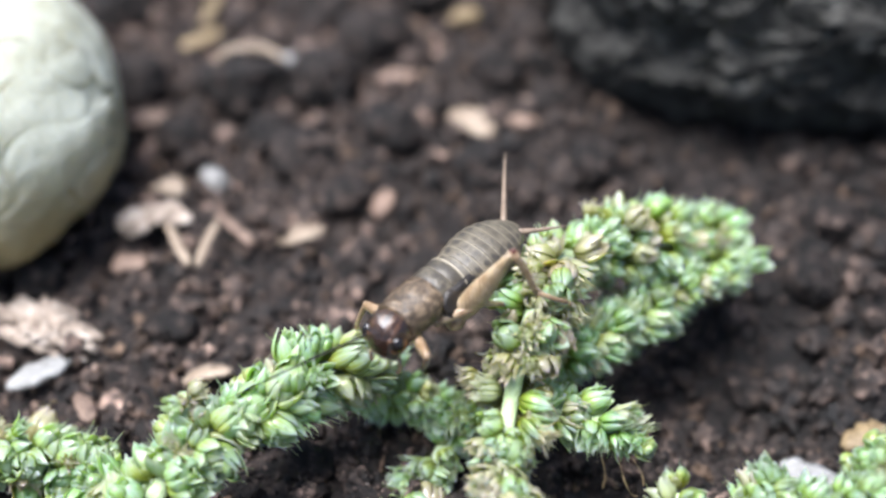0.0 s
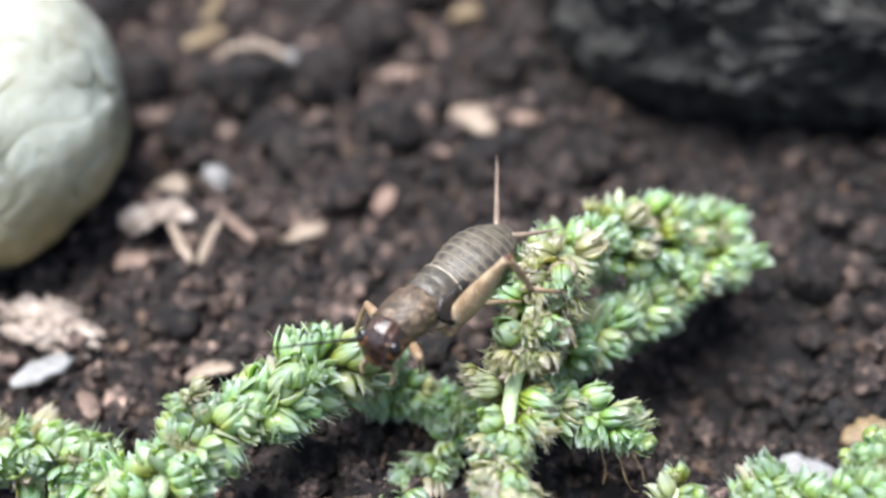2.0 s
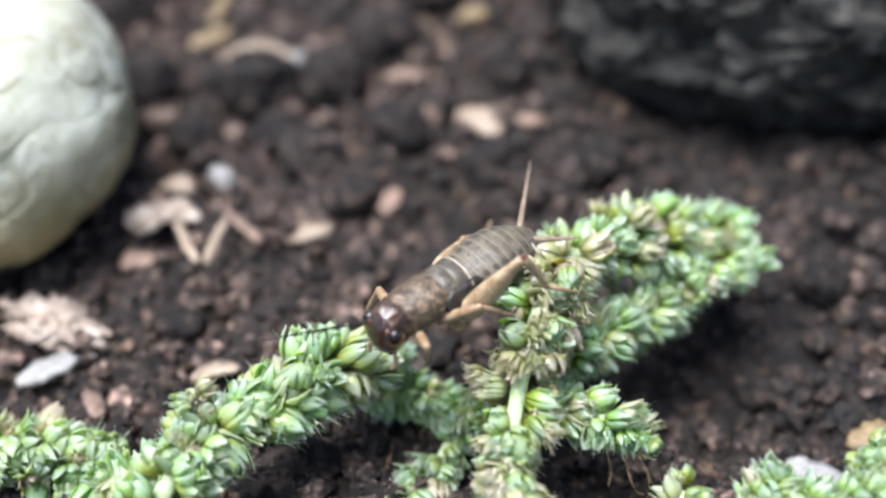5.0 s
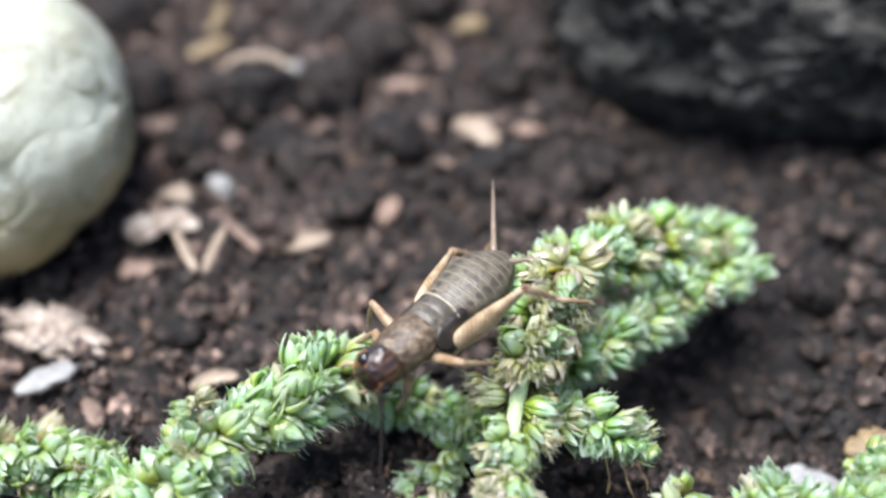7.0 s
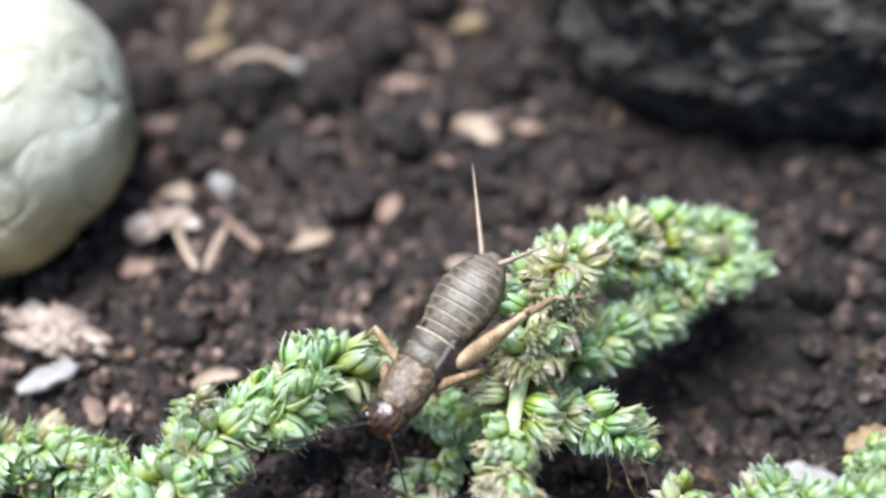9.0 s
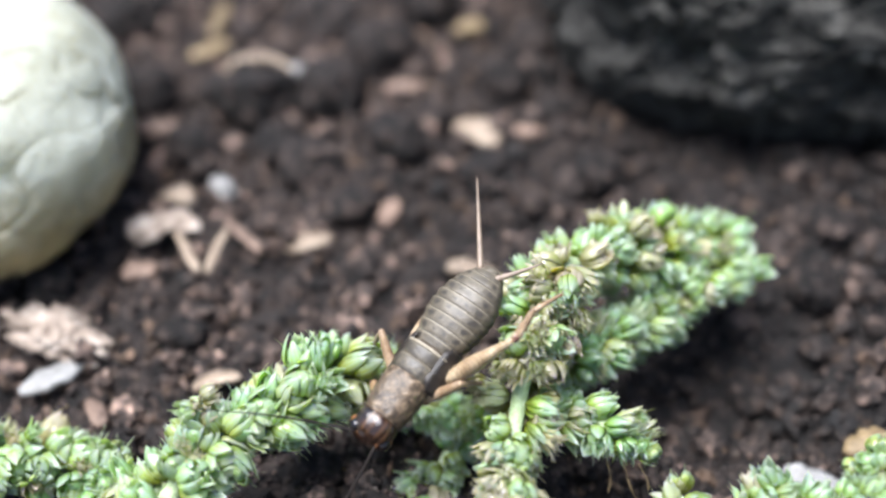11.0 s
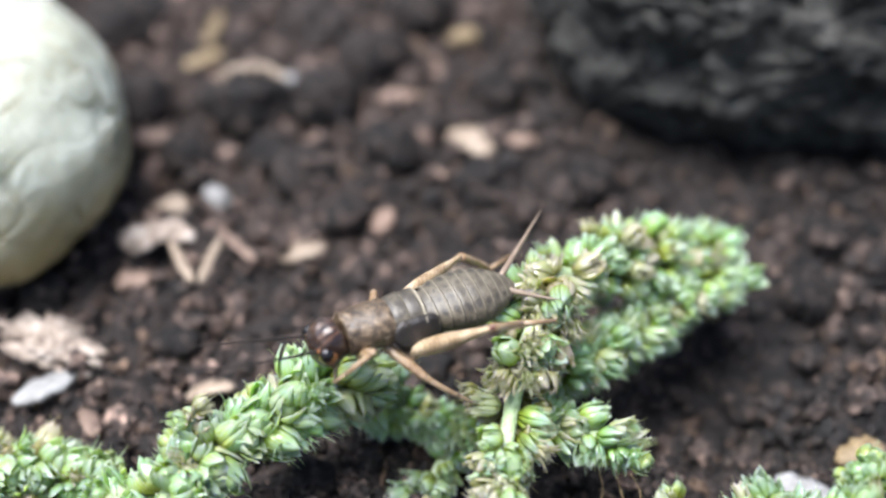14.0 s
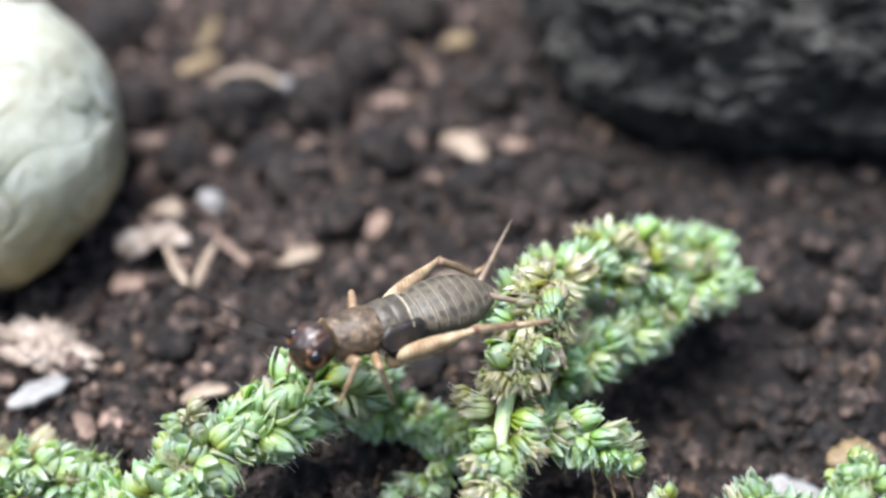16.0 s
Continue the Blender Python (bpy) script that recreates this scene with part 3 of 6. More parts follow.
# ---- green flower spikes ----
def scale_leaf(bm, lay, rib, turn, half, length, girth, start, flare, lift, wave, close=0.35):
    """One boat-shaped scale of an urn-shaped bud: closed, with a raised midrib. mm. close: how far its tip bends back in."""
    n, rows = 7, []
    for i in range(n + 1):
        u = i / n
        w = half * min(1.0, 0.4 + 2.4 * u) * (1.0 if u < 0.5 else max(0.0, 1 - ((u - 0.5) / 0.5) ** (2.4 if half > 0.5 else 1.5))) + 0.015
        r = girth * (0.25 + 0.75 * math.sin(math.pi / 2 * u / 0.45) if u < 0.45 else 1.0 - close * ((u - 0.45) / 0.55) ** 1.7) + lift + flare * max(0.0, u - 0.6) ** 1.5 * 3
        z = start + length * (u if close < 0.9 else math.sin(u * 2.1) / math.sin(math.pi / 2))
        row = []
        for s, o in ((-1, -0.03), (-0.5, 0.04), (0, 0.07), (0.5, 0.04), (1, -0.03), (0.4, -0.05), (-0.4, -0.05)):
            a = turn + s * w + wave * u * u
            rr = max(0.02, r + o * (1 - 0.6 * u))
            v = bm.verts.new((rr * math.cos(a), rr * math.sin(a), z))
            v[lay], v[rib] = u, abs(s)
            row.append(v)
        rows.append(row)
    for a, b in zip(rows, rows[1:]):
        for k in range(7):
            bm.faces.new((a[k], a[(k + 1) % 7], b[(k + 1) % 7], b[k]))
    bm.faces.new(rows[0][::-1])
    bm.faces.new(rows[-1])


def bristle(bm, lay, rib, turn, r0, z0, length, lean, curl, thick):
    """A thin tapering bristle that rises from the bud's rim and bends."""
    rows = []
    out = Vector((math.cos(turn), math.sin(turn), 0.0))
    side = Vector((-math.sin(turn), math.cos(turn), 0.0))
    for i in range(5):
        u = i / 4
        p = out * (r0 + length * lean * u) + side * (curl * u * u) + Vector((0, 0, z0 + length * u * (1 - 0.25 * u * abs(lean))))
        w = thick * (1 - 0.85 * u)
        row = [bm.verts.new(p + side * w), bm.verts.new(p - side * w), bm.verts.new(p + out * w * 0.8 + Vector((0, 0, w * 0.6)))]
        for v in row:
            v[lay], v[rib] = 0.55 + 0.45 * u, 0.5
        rows.append(row)
    for a, b in zip(rows, rows[1:]):
        for k in range(3):
            bm.faces.new((a[k], a[(k + 1) % 3], b[(k + 1) % 3], b[k]))


FLORET_STYLES = {  # scales, half width (radians), length, girth, flare, close, bristles
    "cup": (10, 0.46, 1.6, 0.74, 0.08, 0.36, 16),
    "urn": (8, 0.58, 1.7, 0.76, 0.0, 0.55, 10),
    "bud": (6, 0.74, 1.75, 0.66, 0.0, 0.80, 6),
    "boat": (5, 0.80, 1.9, 0.56, 0.0, 0.74, 5),
    "open": (11, 0.28, 1.5, 0.62, 0.24, 0.18, 26),
    "curl": (9, 0.42, 0.8, 0.70, 0.0, 1.05, 12),
    "frill": (8, 0.28, 0.8, 0.34, 0.4, 0.0, 20),
    "star": (5, 0.66, 1.8, 0.68, 0.20, 0.22, 8),
    "flared": (6, 0.54, 1.5, 0.74, 0.34, 0.25, 12),
}


def floret_mesh(seed, style):
    """A bud of 1.5 to 2 mm: a cup of broad overlapping scales round a pale tuft, with fine bristles. Foot at the origin, pointing along z."""
    rng = random.Random(seed)
    bm = bmesh.new()
    lay, rib = bm.verts.layers.float.new("along"), bm.verts.layers.float.new("rib")
    count, half, length, girth, flare, close, hairs = FLORET_STYLES[style]
    core = 0.70 if style in ("star", "flared") else 0.76
    bmesh.ops.create_icosphere(bm, subdivisions=2, radius=1.0)
    for v in bm.verts:
        v.co = Vector((v.co.x * girth * core, v.co.y * girth * core, length * (0.40 + 0.36 * v.co.z)))
        v[lay], v[rib] = 0.3 + 0.5 * v.co.z / (length * 0.84), 0.3
    for i in range(count):
        scale_leaf(bm, lay, rib, 2 * math.pi * i / count + rng.uniform(-0.25, 0.25), half * rng.uniform(0.8, 1.15), length * rng.uniform(0.82, 1.12), girth * rng.uniform(0.94, 1.06), 0.0,
                   flare * rng.uniform(0.4, 1.5), 0.06 * (i % 2), rng.uniform(-0.4, 0.4), close * rng.uniform(0.6, 1.25))
    for i in range(4):
        scale_leaf(bm, lay, rib, rng.uniform(0, 6.28), 0.3, length * rng.uniform(0.42, 0.6), girth * 0.45, length * 0.40, 0.1, 0.0, rng.uniform(-1.5, 1.5), rng.uniform(-0.4, 0.6))
    for i in range(hairs):
        high = rng.uniform(0.45, 0.8)
        bristle(bm, lay, rib, rng.uniform(0, 6.28), girth * rng.uniform(0.55, 0.95), length * high, length * rng.uniform(0.25, 0.6), rng.uniform(-0.3, 0.6), rng.uniform(-0.3, 0.3), rng.uniform(0.025, 0.055))
    for v in bm.verts:
        v.co *= MM
    return finish("floret", bm, TEPAL_A)


FLORETS = [floret_mesh(s, st) for s, st in ((1, "cup"), (2, "urn"), (3, "cup"), (4, "bud"), (5, "boat"), (6, "urn"), (7, "open"), (8, "bud"), (9, "frill"), (10, "frill"), (11, "curl"), (12, "curl"), (13, "star"), (14, "star"), (15, "flared"))]
WEIGHTS = (5, 3, 5, 3, 2, 3, 4, 3, 4, 4, 1, 1, 5, 5, 4)
PLUMP_WEIGHTS = (2, 8, 2, 8, 4, 8, 1, 8, 4, 4, 0, 1, 4, 4, 4)
DRY_WEIGHTS = (3, 2, 3, 1, 1, 2, 5, 1, 5, 5, 7, 7, 2, 2, 4)
DRY = [m.copy() for m in FLORETS]
for m in DRY:
    m.materials[0] = TEPAL_DRY


def tube(points, radii, sides=10, close=True):
    """A round bar through points in mm, with a radius at each."""
    bm = bmesh.new()
    pts = [Vector(p) for p in points]
    rows, side = [], None
    for i, p in enumerate(pts):
        d = (pts[min(i + 1, len(pts) - 1)] - pts[max(i - 1, 0)]).normalized()
        if side is None:
            side = d.orthogonal().normalized()
        side = (side - d * side.dot(d)).normalized()
        up = d.cross(side)
        rows.append([bm.verts.new((p + (side * math.cos(a) + up * math.sin(a)) * radii[i]) * MM) for a in [2 * math.pi * k / sides for k in range(sides)]])
    for a, b in zip(rows, rows[1:]):
        for k in range(sides):
            bm.faces.new((a[k], a[(k + 1) % sides], b[(k + 1) % sides], b[k]))
    if close:
        bm.faces.new(rows[0][::-1])
        bm.faces.new(rows[-1])
    return bm


def smooth_line(points, step=0.35):
    """Points along a smooth curve through the given ones."""
    p = [Vector(q) for q in points]
    p = [p[0] * 2 - p[1]] + p + [p[-1] * 2 - p[-2]]
    out = []
    for i in range(1, len(p) - 2):
        n = max(2, int((p[i + 1] - p[i]).length / step))
        for k in range(n):
            t = k / n
            a, b, c, d = p[i - 1], p[i], p[i + 1], p[i + 2]
            out.append(0.5 * (2 * b + (c - a) * t + (2 * a - 5 * b + 4 * c - d) * t * t + (3 * b - a - 3 * c + d) * t ** 3))
    out.append(p[-2])
    return out


def spike(plant, points, radius, seed, label, density=1.0, bare=(), size=1.12, dry=0.0, plump=False):
    """A flower spike under the plant: its stem, with buds all round."""
    rng = random.Random(seed)
    line = smooth_line(points)
    n = len(line)
    lens = [0.0]
    for a, b in zip(line, line[1:]):
        lens.append(lens[-1] + (b - a).length)
    stem = part("spike", tube(line, [0.6 - 0.25 * i / n for i in range(n)]), STEM, plant, label)
    total = lens[-1]
    placed = []
    shares = DRY_WEIGHTS if dry > 0.3 else PLUMP_WEIGHTS if plump else WEIGHTS
    s, turn = 0.0, rng.uniform(0, 6)
    while s < total:
        k = min(range(n), key=lambda i: abs(lens[i] - s))
        d = (line[min(k + 1, n - 1)] - line[max(k - 1, 0)]).normalized()
        side = d.orthogonal().normalized()
        up = d.cross(side)
        taper = min(1.0, 0.45 + (total - s) / (radius * 1.6)) * min(1.0, 0.7 + s / (radius * 2))
        lump = 1 + 0.4 * noise.noise(Vector((s * 0.5, seed * 3.7, 0)))
        turn += 2.399 + rng.uniform(-0.3, 0.3)
        cluster = side * math.cos(turn) + up * math.sin(turn)
        if not any(lo < s / total < hi and cluster.dot(Vector((0, -0.74, 0.67))) > 0.4 for lo, hi in bare):
            for j in range(2):
                w = (cluster + side * rng.uniform(-0.6, 0.6) + up * rng.uniform(-0.6, 0.6)).normalized()
                out = (w + d * rng.uniform(0.0, 1.1)).normalized()
                kind = rng.choices(range(len(FLORETS)), shares)[0]
                small = kind in (8, 9)
                foot = line[k] + d * rng.uniform(-0.4, 0.4) + w * max(0.2, radius * taper * lump - (0.35 if small else 1.15) * size + rng.uniform(-0.4, 0.2))
                q = out.to_track_quat("Z", "Y") @ Euler((0, 0, rng.uniform(0, 6.28))).to_quaternion()
                placed.append((foot * MM, q, size * (1.45 if small and dry > 0.3 else 1.0) * Vector((rng.uniform(0.75, 1.2), rng.uniform(0.75, 1.2), rng.uniform(0.75, 1.2))), kind))
        s += 0.24 * size ** 1.3 / density / radius * 2.0
    for foot, q, sc, kind in placed:
        ob = new("floret", DRY[kind] if rng.random() < dry + (0.35 if kind in (8, 9, 10, 11) else 0.05) else FLORETS[kind])
        ob.parent = stem
        ob.matrix_basis = Matrix.LocRotScale(foot, q, sc)
    return stem


def plant(name, label):
    ob = new(name)
    ob.empty_display_size = 0.004
    return tagged(ob, label, "plant")

spray = plant("flower_spray", "pale green flowering spray with bristly budded spikes on soil")
spike(spray, [(-30.2, -21.2, 2.9), (-26.7, -21.0, 2.0), (-23.8, -20.9, 1.5), (-20.7, -22.2, 1.6), (-16.4, -25.7, 4.0)], 1.92, 11, "low green flower spike lying on the soil", size=1.24, plump=True)
spike(spray, [(-17.3, -28.7, 4.1), (-14.8, -24.9, 6.2), (-12.4, -22.9, 7.2), (-9.7, -21.1, 7.5), (-7.0, -19.3, 8.0), (-5.5, -17.9, 6.5), (-4.2, -16.0, 3.4)], 2.10, 12, "pale green flower spike bridging over the soil", size=1.28, density=1.12, bare=((0.08, 0.19),), plump=True)
spike(spray, [(-14.1, -24.2, 6.8), (-14.2, -23.3, 8.3), (-14.2, -22.5, 9.6)], 0.60, 13, "small side spike with a blunt whitish tip", size=0.72, dry=0.9)
spike(spray, [(7.0, -15.2, 12.2), (5.4, -17.4, 11.2), (4.4, -19.9, 10.0), (3.8, -22.1, 8.6), (3.4, -24.6, 7.8), (3.1, -27.2, 7.1), (2.9, -30.1, 6.2)], 2.10, 14, "drooping flower spike with dry curled buds", bare=((0.42, 0.62),), size=1.06, dry=0.55)
spike(spray, [(4.4, -16.4, 9.2), (6.4, -13.3, 10.5), (9.4, -10.5, 9.5), (13.2, -7.8, 7.7), (16.4, -5.8, 6.0), (19.4, -3.8, 5.1)], 2.15, 15, "bushy light green spike reaching over the soil", size=1.0, dry=0.20)
spike(spray, [(6.4, -16.6, 6.5), (9.9, -14.0, 5.6), (13.5, -10.9, 5.2), (16.9, -8.4, 5.5), (19.7, -6.6, 4.6)], 1.75, 16, "darker green spike low beside the bushy one", size=0.98)
spike(spray, [(6.9, -14.8, 2.7), (9.6, -12.9, 2.8), (12.0, -11.3, 2.7), (13.8, -10.3, 2.7)], 1.40, 17, "shaded green spike beneath the upper one", size=1.0)
spike(spray, [(4.3, -20.8, 6.5), (7.3, -21.2, 6.5), (9.3, -21.9, 6.2), (11.4, -22.5, 5.7)], 1.40, 18, "short green spike with a pointed pale tip", size=1.0)
spike(spray, [(-4.9, -16.7, 3.5), (-2.0, -16.8, 2.5), (0.8, -17.7, 2.4), (3.3, -19.4, 3.7)], 1.25, 19, "shaded low spike beneath the cricket", size=0.90)
spike(spray, [(1.5, -18.0, 2.1), (0.3, -19.2, 1.1), (-1.1, -21.1, 0.2), (-3.3, -23.7, -0.3)], 1.35, 20, "shaded dark green spike under the cricket", size=1.10)

for k, pts in enumerate(([(9.0, -22.9, 5.0), (9.3, -23.6, 3.9), (9.2, -24.0, 3.0)], [(10.0, -23.0, 4.9), (10.4, -23.8, 3.6), (10.9, -24.1, 2.6), (11.3, -24.0, 2.3)],
                         [(10.9, -23.2, 4.7), (11.4, -23.8, 4.0), (11.5, -24.1, 3.4)])):
    strand = smooth_line(pts, 0.2)
    part("dry_strand", tube(strand, [0.04 + 0.02 * math.sin(i * 0.9 + k) for i in range(len(strand))], 6), STRAW, spray, "thin withered strand hanging from the spike")

sprig = plant("flower_sprig", "green bristly flowering sprig lying on dark soil")
spike(sprig, [(11.3, -28.3, 3.6), (12.5, -27.0, 4.8), (13.0, -26.2, 5.5)], 0.95, 41, "blunt tip of a green flower spike", size=0.95)
spike(sprig, [(15.4, -28.8, 4.3), (17.0, -27.1, 6.0), (18.3, -26.5, 6.8)], 1.15, 42, "green flower spike with bristly buds", size=0.95)
spike(sprig, [(17.8, -27.7, 5.8), (19.8, -27.8, 6.4), (21.8, -27.9, 7.1), (23.9, -28.1, 7.9)], 1.15, 43, "green flower spike lying along the soil", size=0.95)
spike(sprig, [(24.2, -29.0, 6.1), (23.5, -26.9, 7.3), (23.1, -25.4, 8.2)], 0.95, 44, "upright tip of a green flower spike", size=0.95)


# ---- the cricket: y forward, z up, in mm about the waist ----
def shell(rings, sides=28, power=2.2, spots=None, slim=0.9):
    """A closed body through rings (y, middle height, half width, half height)."""
    bm = bmesh.new()
    lay = bm.verts.layers.float.new("spot")
    rows = []
    for y, zc, hw, hh in rings:
        hw, hh = hw * slim, hh * slim
        row = []
        for k in range(sides):
            a = 2 * math.pi * k / sides
            c, s = math.cos(a), math.sin(a)
            x = hw * math.copysign(abs(c) ** (2 / power), c)
            z = zc + hh * math.copysign(abs(s) ** (2 / power), s)
            v = bm.verts.new(Vector((x, y, z)) * MM)
            if spots:
                v[lay] = spots(x / max(hw, 0.01), (z - zc) / max(hh, 0.01), y)
            row.append(v)
        rows.append(row)
    for a, b in zip(rows, rows[1:]):
        for k in range(sides):
            bm.faces.new((a[k], b[k], b[(k + 1) % sides], a[(k + 1) % sides]))
    bm.faces.new(rows[0])
    bm.faces.new(rows[-1][::-1])
    return bm


def dense(rings, steps=4):
    """More rings along a smooth curve through those given."""
    out = []
    for i in range(len(rings) - 1):
        a, b = rings[max(i - 1, 0)], rings[i]
        c, d = rings[i + 1], rings[min(i + 2, len(rings) - 1)]
        for k in range(steps):
            u = k / steps
            out.append(tuple(0.5 * (2 * q + (r - p) * u + (2 * p - 5 * q + 4 * r - w) * u * u + (3 * q - p - 3 * r + w) * u ** 3) for p, q, r, w in zip(a, b, c, d)))
    return out + [rings[-1]]


def ball(at, size, turn=(0, 0, 0), levels=3):
    bm = bmesh.new()
    bmesh.ops.create_icosphere(bm, subdivisions=levels, radius=1.0)
    m = pose(*at, *turn) @ Matrix.Diagonal((*size, 1))
    for v in bm.verts:
        v.co = (m @ v.co) * MM
    return bm


def joined(parts):
    """Several bmeshes as one."""
    out = bmesh.new()
    for b in parts:
        me = bpy.data.meshes.new("piece")
        b.to_mesh(me)
        b.free()
        out.from_mesh(me)
        bpy.data.meshes.remove(me)
    return out


def spines(base, direction, count, length, along, lean, up):
    """Short tapered spines in a row."""
    out = []
    for i in range(count):
        p = Vector(base) + Vector(direction) * along * i
        q = p + Vector(up) * length + Vector(direction) * lean
        out.append(tube([p, (p + q) / 2, q], [0.05, 0.035, 0.006], 5))
    return out


def half_width(y):
    """Half width of the abdomen along y (0 at the waist, negative to the tail)."""
    u = -y / 6.0
    return float(np.interp(u, (-0.05, 0.0, 0.1, 0.22, 0.38, 0.55, 0.7, 0.82, 0.92, 1.0), (1.24, 1.34, 1.55, 1.78, 1.98, 2.00, 1.80, 1.48, 1.08, 0.72)))


def make_cricket():
    body = tagged(new("cricket"), "young wingless brown cricket with a banded abdomen on a spike", "cricket")
    body.empty_display_size = 0.003
    # abdomen: overlapping plates, each flared a little at its rear edge
    edges = [-0.05, -0.75, -1.45, -2.15, -2.85, -3.5, -4.15, -4.75, -5.3, -5.75]
    abdomen = part("abdomen", shell([(y, -0.24 + 0.035 * y, max(0.2, half_width(y) * 0.93), max(0.2, half_width(y) * 0.60)) for y in (0.1, -0.8, -1.8, -2.8, -3.8, -4.6, -5.2, -5.6)]),
                   BELLY, body, "pale soft underside of the abdomen")
    for i, (a, b) in enumerate(zip(edges, edges[1:])):
        rings = []
        for u, grow in ((-0.12, 0.92), (0.0, 0.955), (0.15, 0.975), (0.3, 0.99), (0.45, 0.997), (0.6, 1.003), (0.75, 1.012), (0.9, 1.022), (1.0, 1.02), (1.06, 0.96)):
            y = a + (b - a) * u
            w = max(0.35, half_width(y)) * grow
            rings.append((y, -0.06 + 0.035 * y, w * 1.06, w * 0.68))
        mid = (a + b) / 2
        wide = a - b

        def dark(x, z, y, mid=mid, wide=wide):
            if z < -0.2:
                return 0.1
            v = (y - mid) / wide
            outer = 0.84 - 2.5 * math.hypot((abs(x) - 0.66) * 1.7, (v + 0.02) * 0.75)
            inner = 0.64 - 2.7 * math.hypot((abs(x) - 0.22) * 1.7, (v + 0.02) * 0.85)
            spot = max(outer, inner)
            flank = 0.55 * max(0.0, min(1.0, (abs(x) - 0.84) * 6))
            line = 0.7 if v < -0.45 else 0.0
            if -0.45 < v < -0.35 and abs(x) < 0.86:
                return -0.6
            return max(0.0, spot, flank, line)

        part("segment", shell(rings, 72, 2.1, dark), TERGITE, abdomen)
    part("segment", ball((0, -5.75, -0.22), (0.62, 0.42, 0.45)), TERGITE, abdomen)
    # waist and cream band
    part("thorax", shell([(-0.25, 0.0, 1.12, 0.95), (0.0, 0.02, 1.24, 1.04), (0.5, 0.0, 1.3, 1.1), (1.1, 0.0, 1.36, 1.15), (1.6, 0.0, 1.3, 1.1), (2.6, -0.1, 1.2, 1.0), (3.9, -0.2, 1.0, 0.9)], 40, 2.2), THORAX, body)
    for a, b in ((1.0, 0.12), (1.9, 0.94)):
        rings = [(a + (b - a) * u, 0.03, w * g, w * g * 0.86) for u, w, g in ((0.0, 1.46, 0.95), (0.12, 1.5, 1.0), (0.5, 1.54, 1.01), (0.85, 1.55, 1.03), (1.0, 1.54, 1.03), (1.04, 1.5, 0.95))]
        part("thorax_plate", shell(rings, 48, 2.2, lambda x, z, y, rear=b: -0.5 if y < rear + 0.1 and abs(x) < 0.8 else 0.36 + 0.3 * (abs(x) > 0.75)), TERGITE, body)
    part("band", shell([(-0.02, 0.02, 1.44, 1.2), (0.0, 0.03, 1.60, 1.37), (0.09, 0.03, 1.605, 1.375), (0.13, 0.02, 1.44, 1.2)], 40, 2.2), BAND, body, "cream band across the waist")
    # saddle behind the head
    part("pronotum", shell([(1.72, 0.02, 1.14, 1.04), (1.76, 0.05, 1.37, 1.21), (1.90, 0.05, 1.47, 1.29), (2.2, 0.05, 1.54, 1.32), (2.6, 0.05, 1.57, 1.34), (3.0, 0.03, 1.56, 1.34), (3.4, 0.0, 1.53, 1.33), (3.8, -0.02, 1.49, 1.32), (4.15, -0.03, 1.45, 1.30), (4.42, -0.03, 1.42, 1.28), (4.52, -0.03, 1.25, 1.10)], 64, 2.2),
         PRONOTUM, body, "mottled brown saddle with a paler rim")
    saddle = [o for o in body.children if o.name.startswith("pronotum")][0]
    for v in saddle.data.vertices:
        p = v.co / MM
        v.co = v.co * (1 + 0.035 * noise.noise(p * 1.3 + Vector((5, 2, 1))) - 0.10 * max(0.0, 0.12 - abs(noise.noise(p * 1.1 + Vector((1, 6, 3))))))
    part("rim", shell([(4.36, -0.03, 1.29, 1.13), (4.4, -0.03, 1.43, 1.29), (4.5, -0.03, 1.44, 1.30), (4.55, -0.03, 1.31, 1.15)], 48, 2.2), PRONOTUM, body, "thin brown front rim of the saddle")
    for s in (-1, 1):
        pad = flake(2.9, 1.9, 0.12, 0.12, 3 + s, 0.12)
        bmesh.ops.transform(pad, matrix=pose(s * 1.42 * MM, 0.60 * MM, (-0.10 if s > 0 else 0.12) * MM, 0, 0, 90) @ pose(0, 0, 0, s * 58, 0, 0), verts=pad.verts)
        part("wing_pad", pad, PAD, body, "short dark wing pad")
    # tail feelers
    for s, d, long in ((1, (0.62, -0.79, 0.0), 6.0), (-1, (-0.62, -0.78, -0.02), 3.0)):
        d = Vector(d).normalized()
        base = Vector((s * 0.5, -5.5, 0.1))
        n = 14
        pts = [base + d * (long * i / n) + Vector((0, 0, 0.25 * (i / n) ** 2)) for i in range(n + 1)]
        part("cercus", tube(pts, [0.19 * (1 - i / n) ** 0.8 + 0.018 for i in range(n + 1)], 8), CERCUS, body, "long tapering tan tail feeler")
    # head on its own joint, with pale streaks along the crown
    def streak(x, z, y):
        if z < 0.1 or y > 1.3:
            return 0.0
        return max(0.0, 0.9 - 9.0 * min(abs(abs(x) - 0.24), abs(abs(x) - 0.52) * 1.2)) * min(1.0, (1.3 - y) * 2)

    head = part("head", shell(dense([(-0.37, 0.05, 0.88, 0.97), (-0.16, 0.05, 1.27, 1.32), (0.21, 0.02, 1.48, 1.55), (0.74, -0.05, 1.51, 1.60), (1.22, -0.18, 1.39, 1.50), (1.59, -0.30, 1.16, 1.28), (1.82, -0.40, 0.79, 0.92), (1.94, -0.45, 0.41, 0.50), (1.97, -0.50, 0.13, 0.21)]), 72, 2.15, streak),
                HEAD, body, "dark brown glossy rounded head")
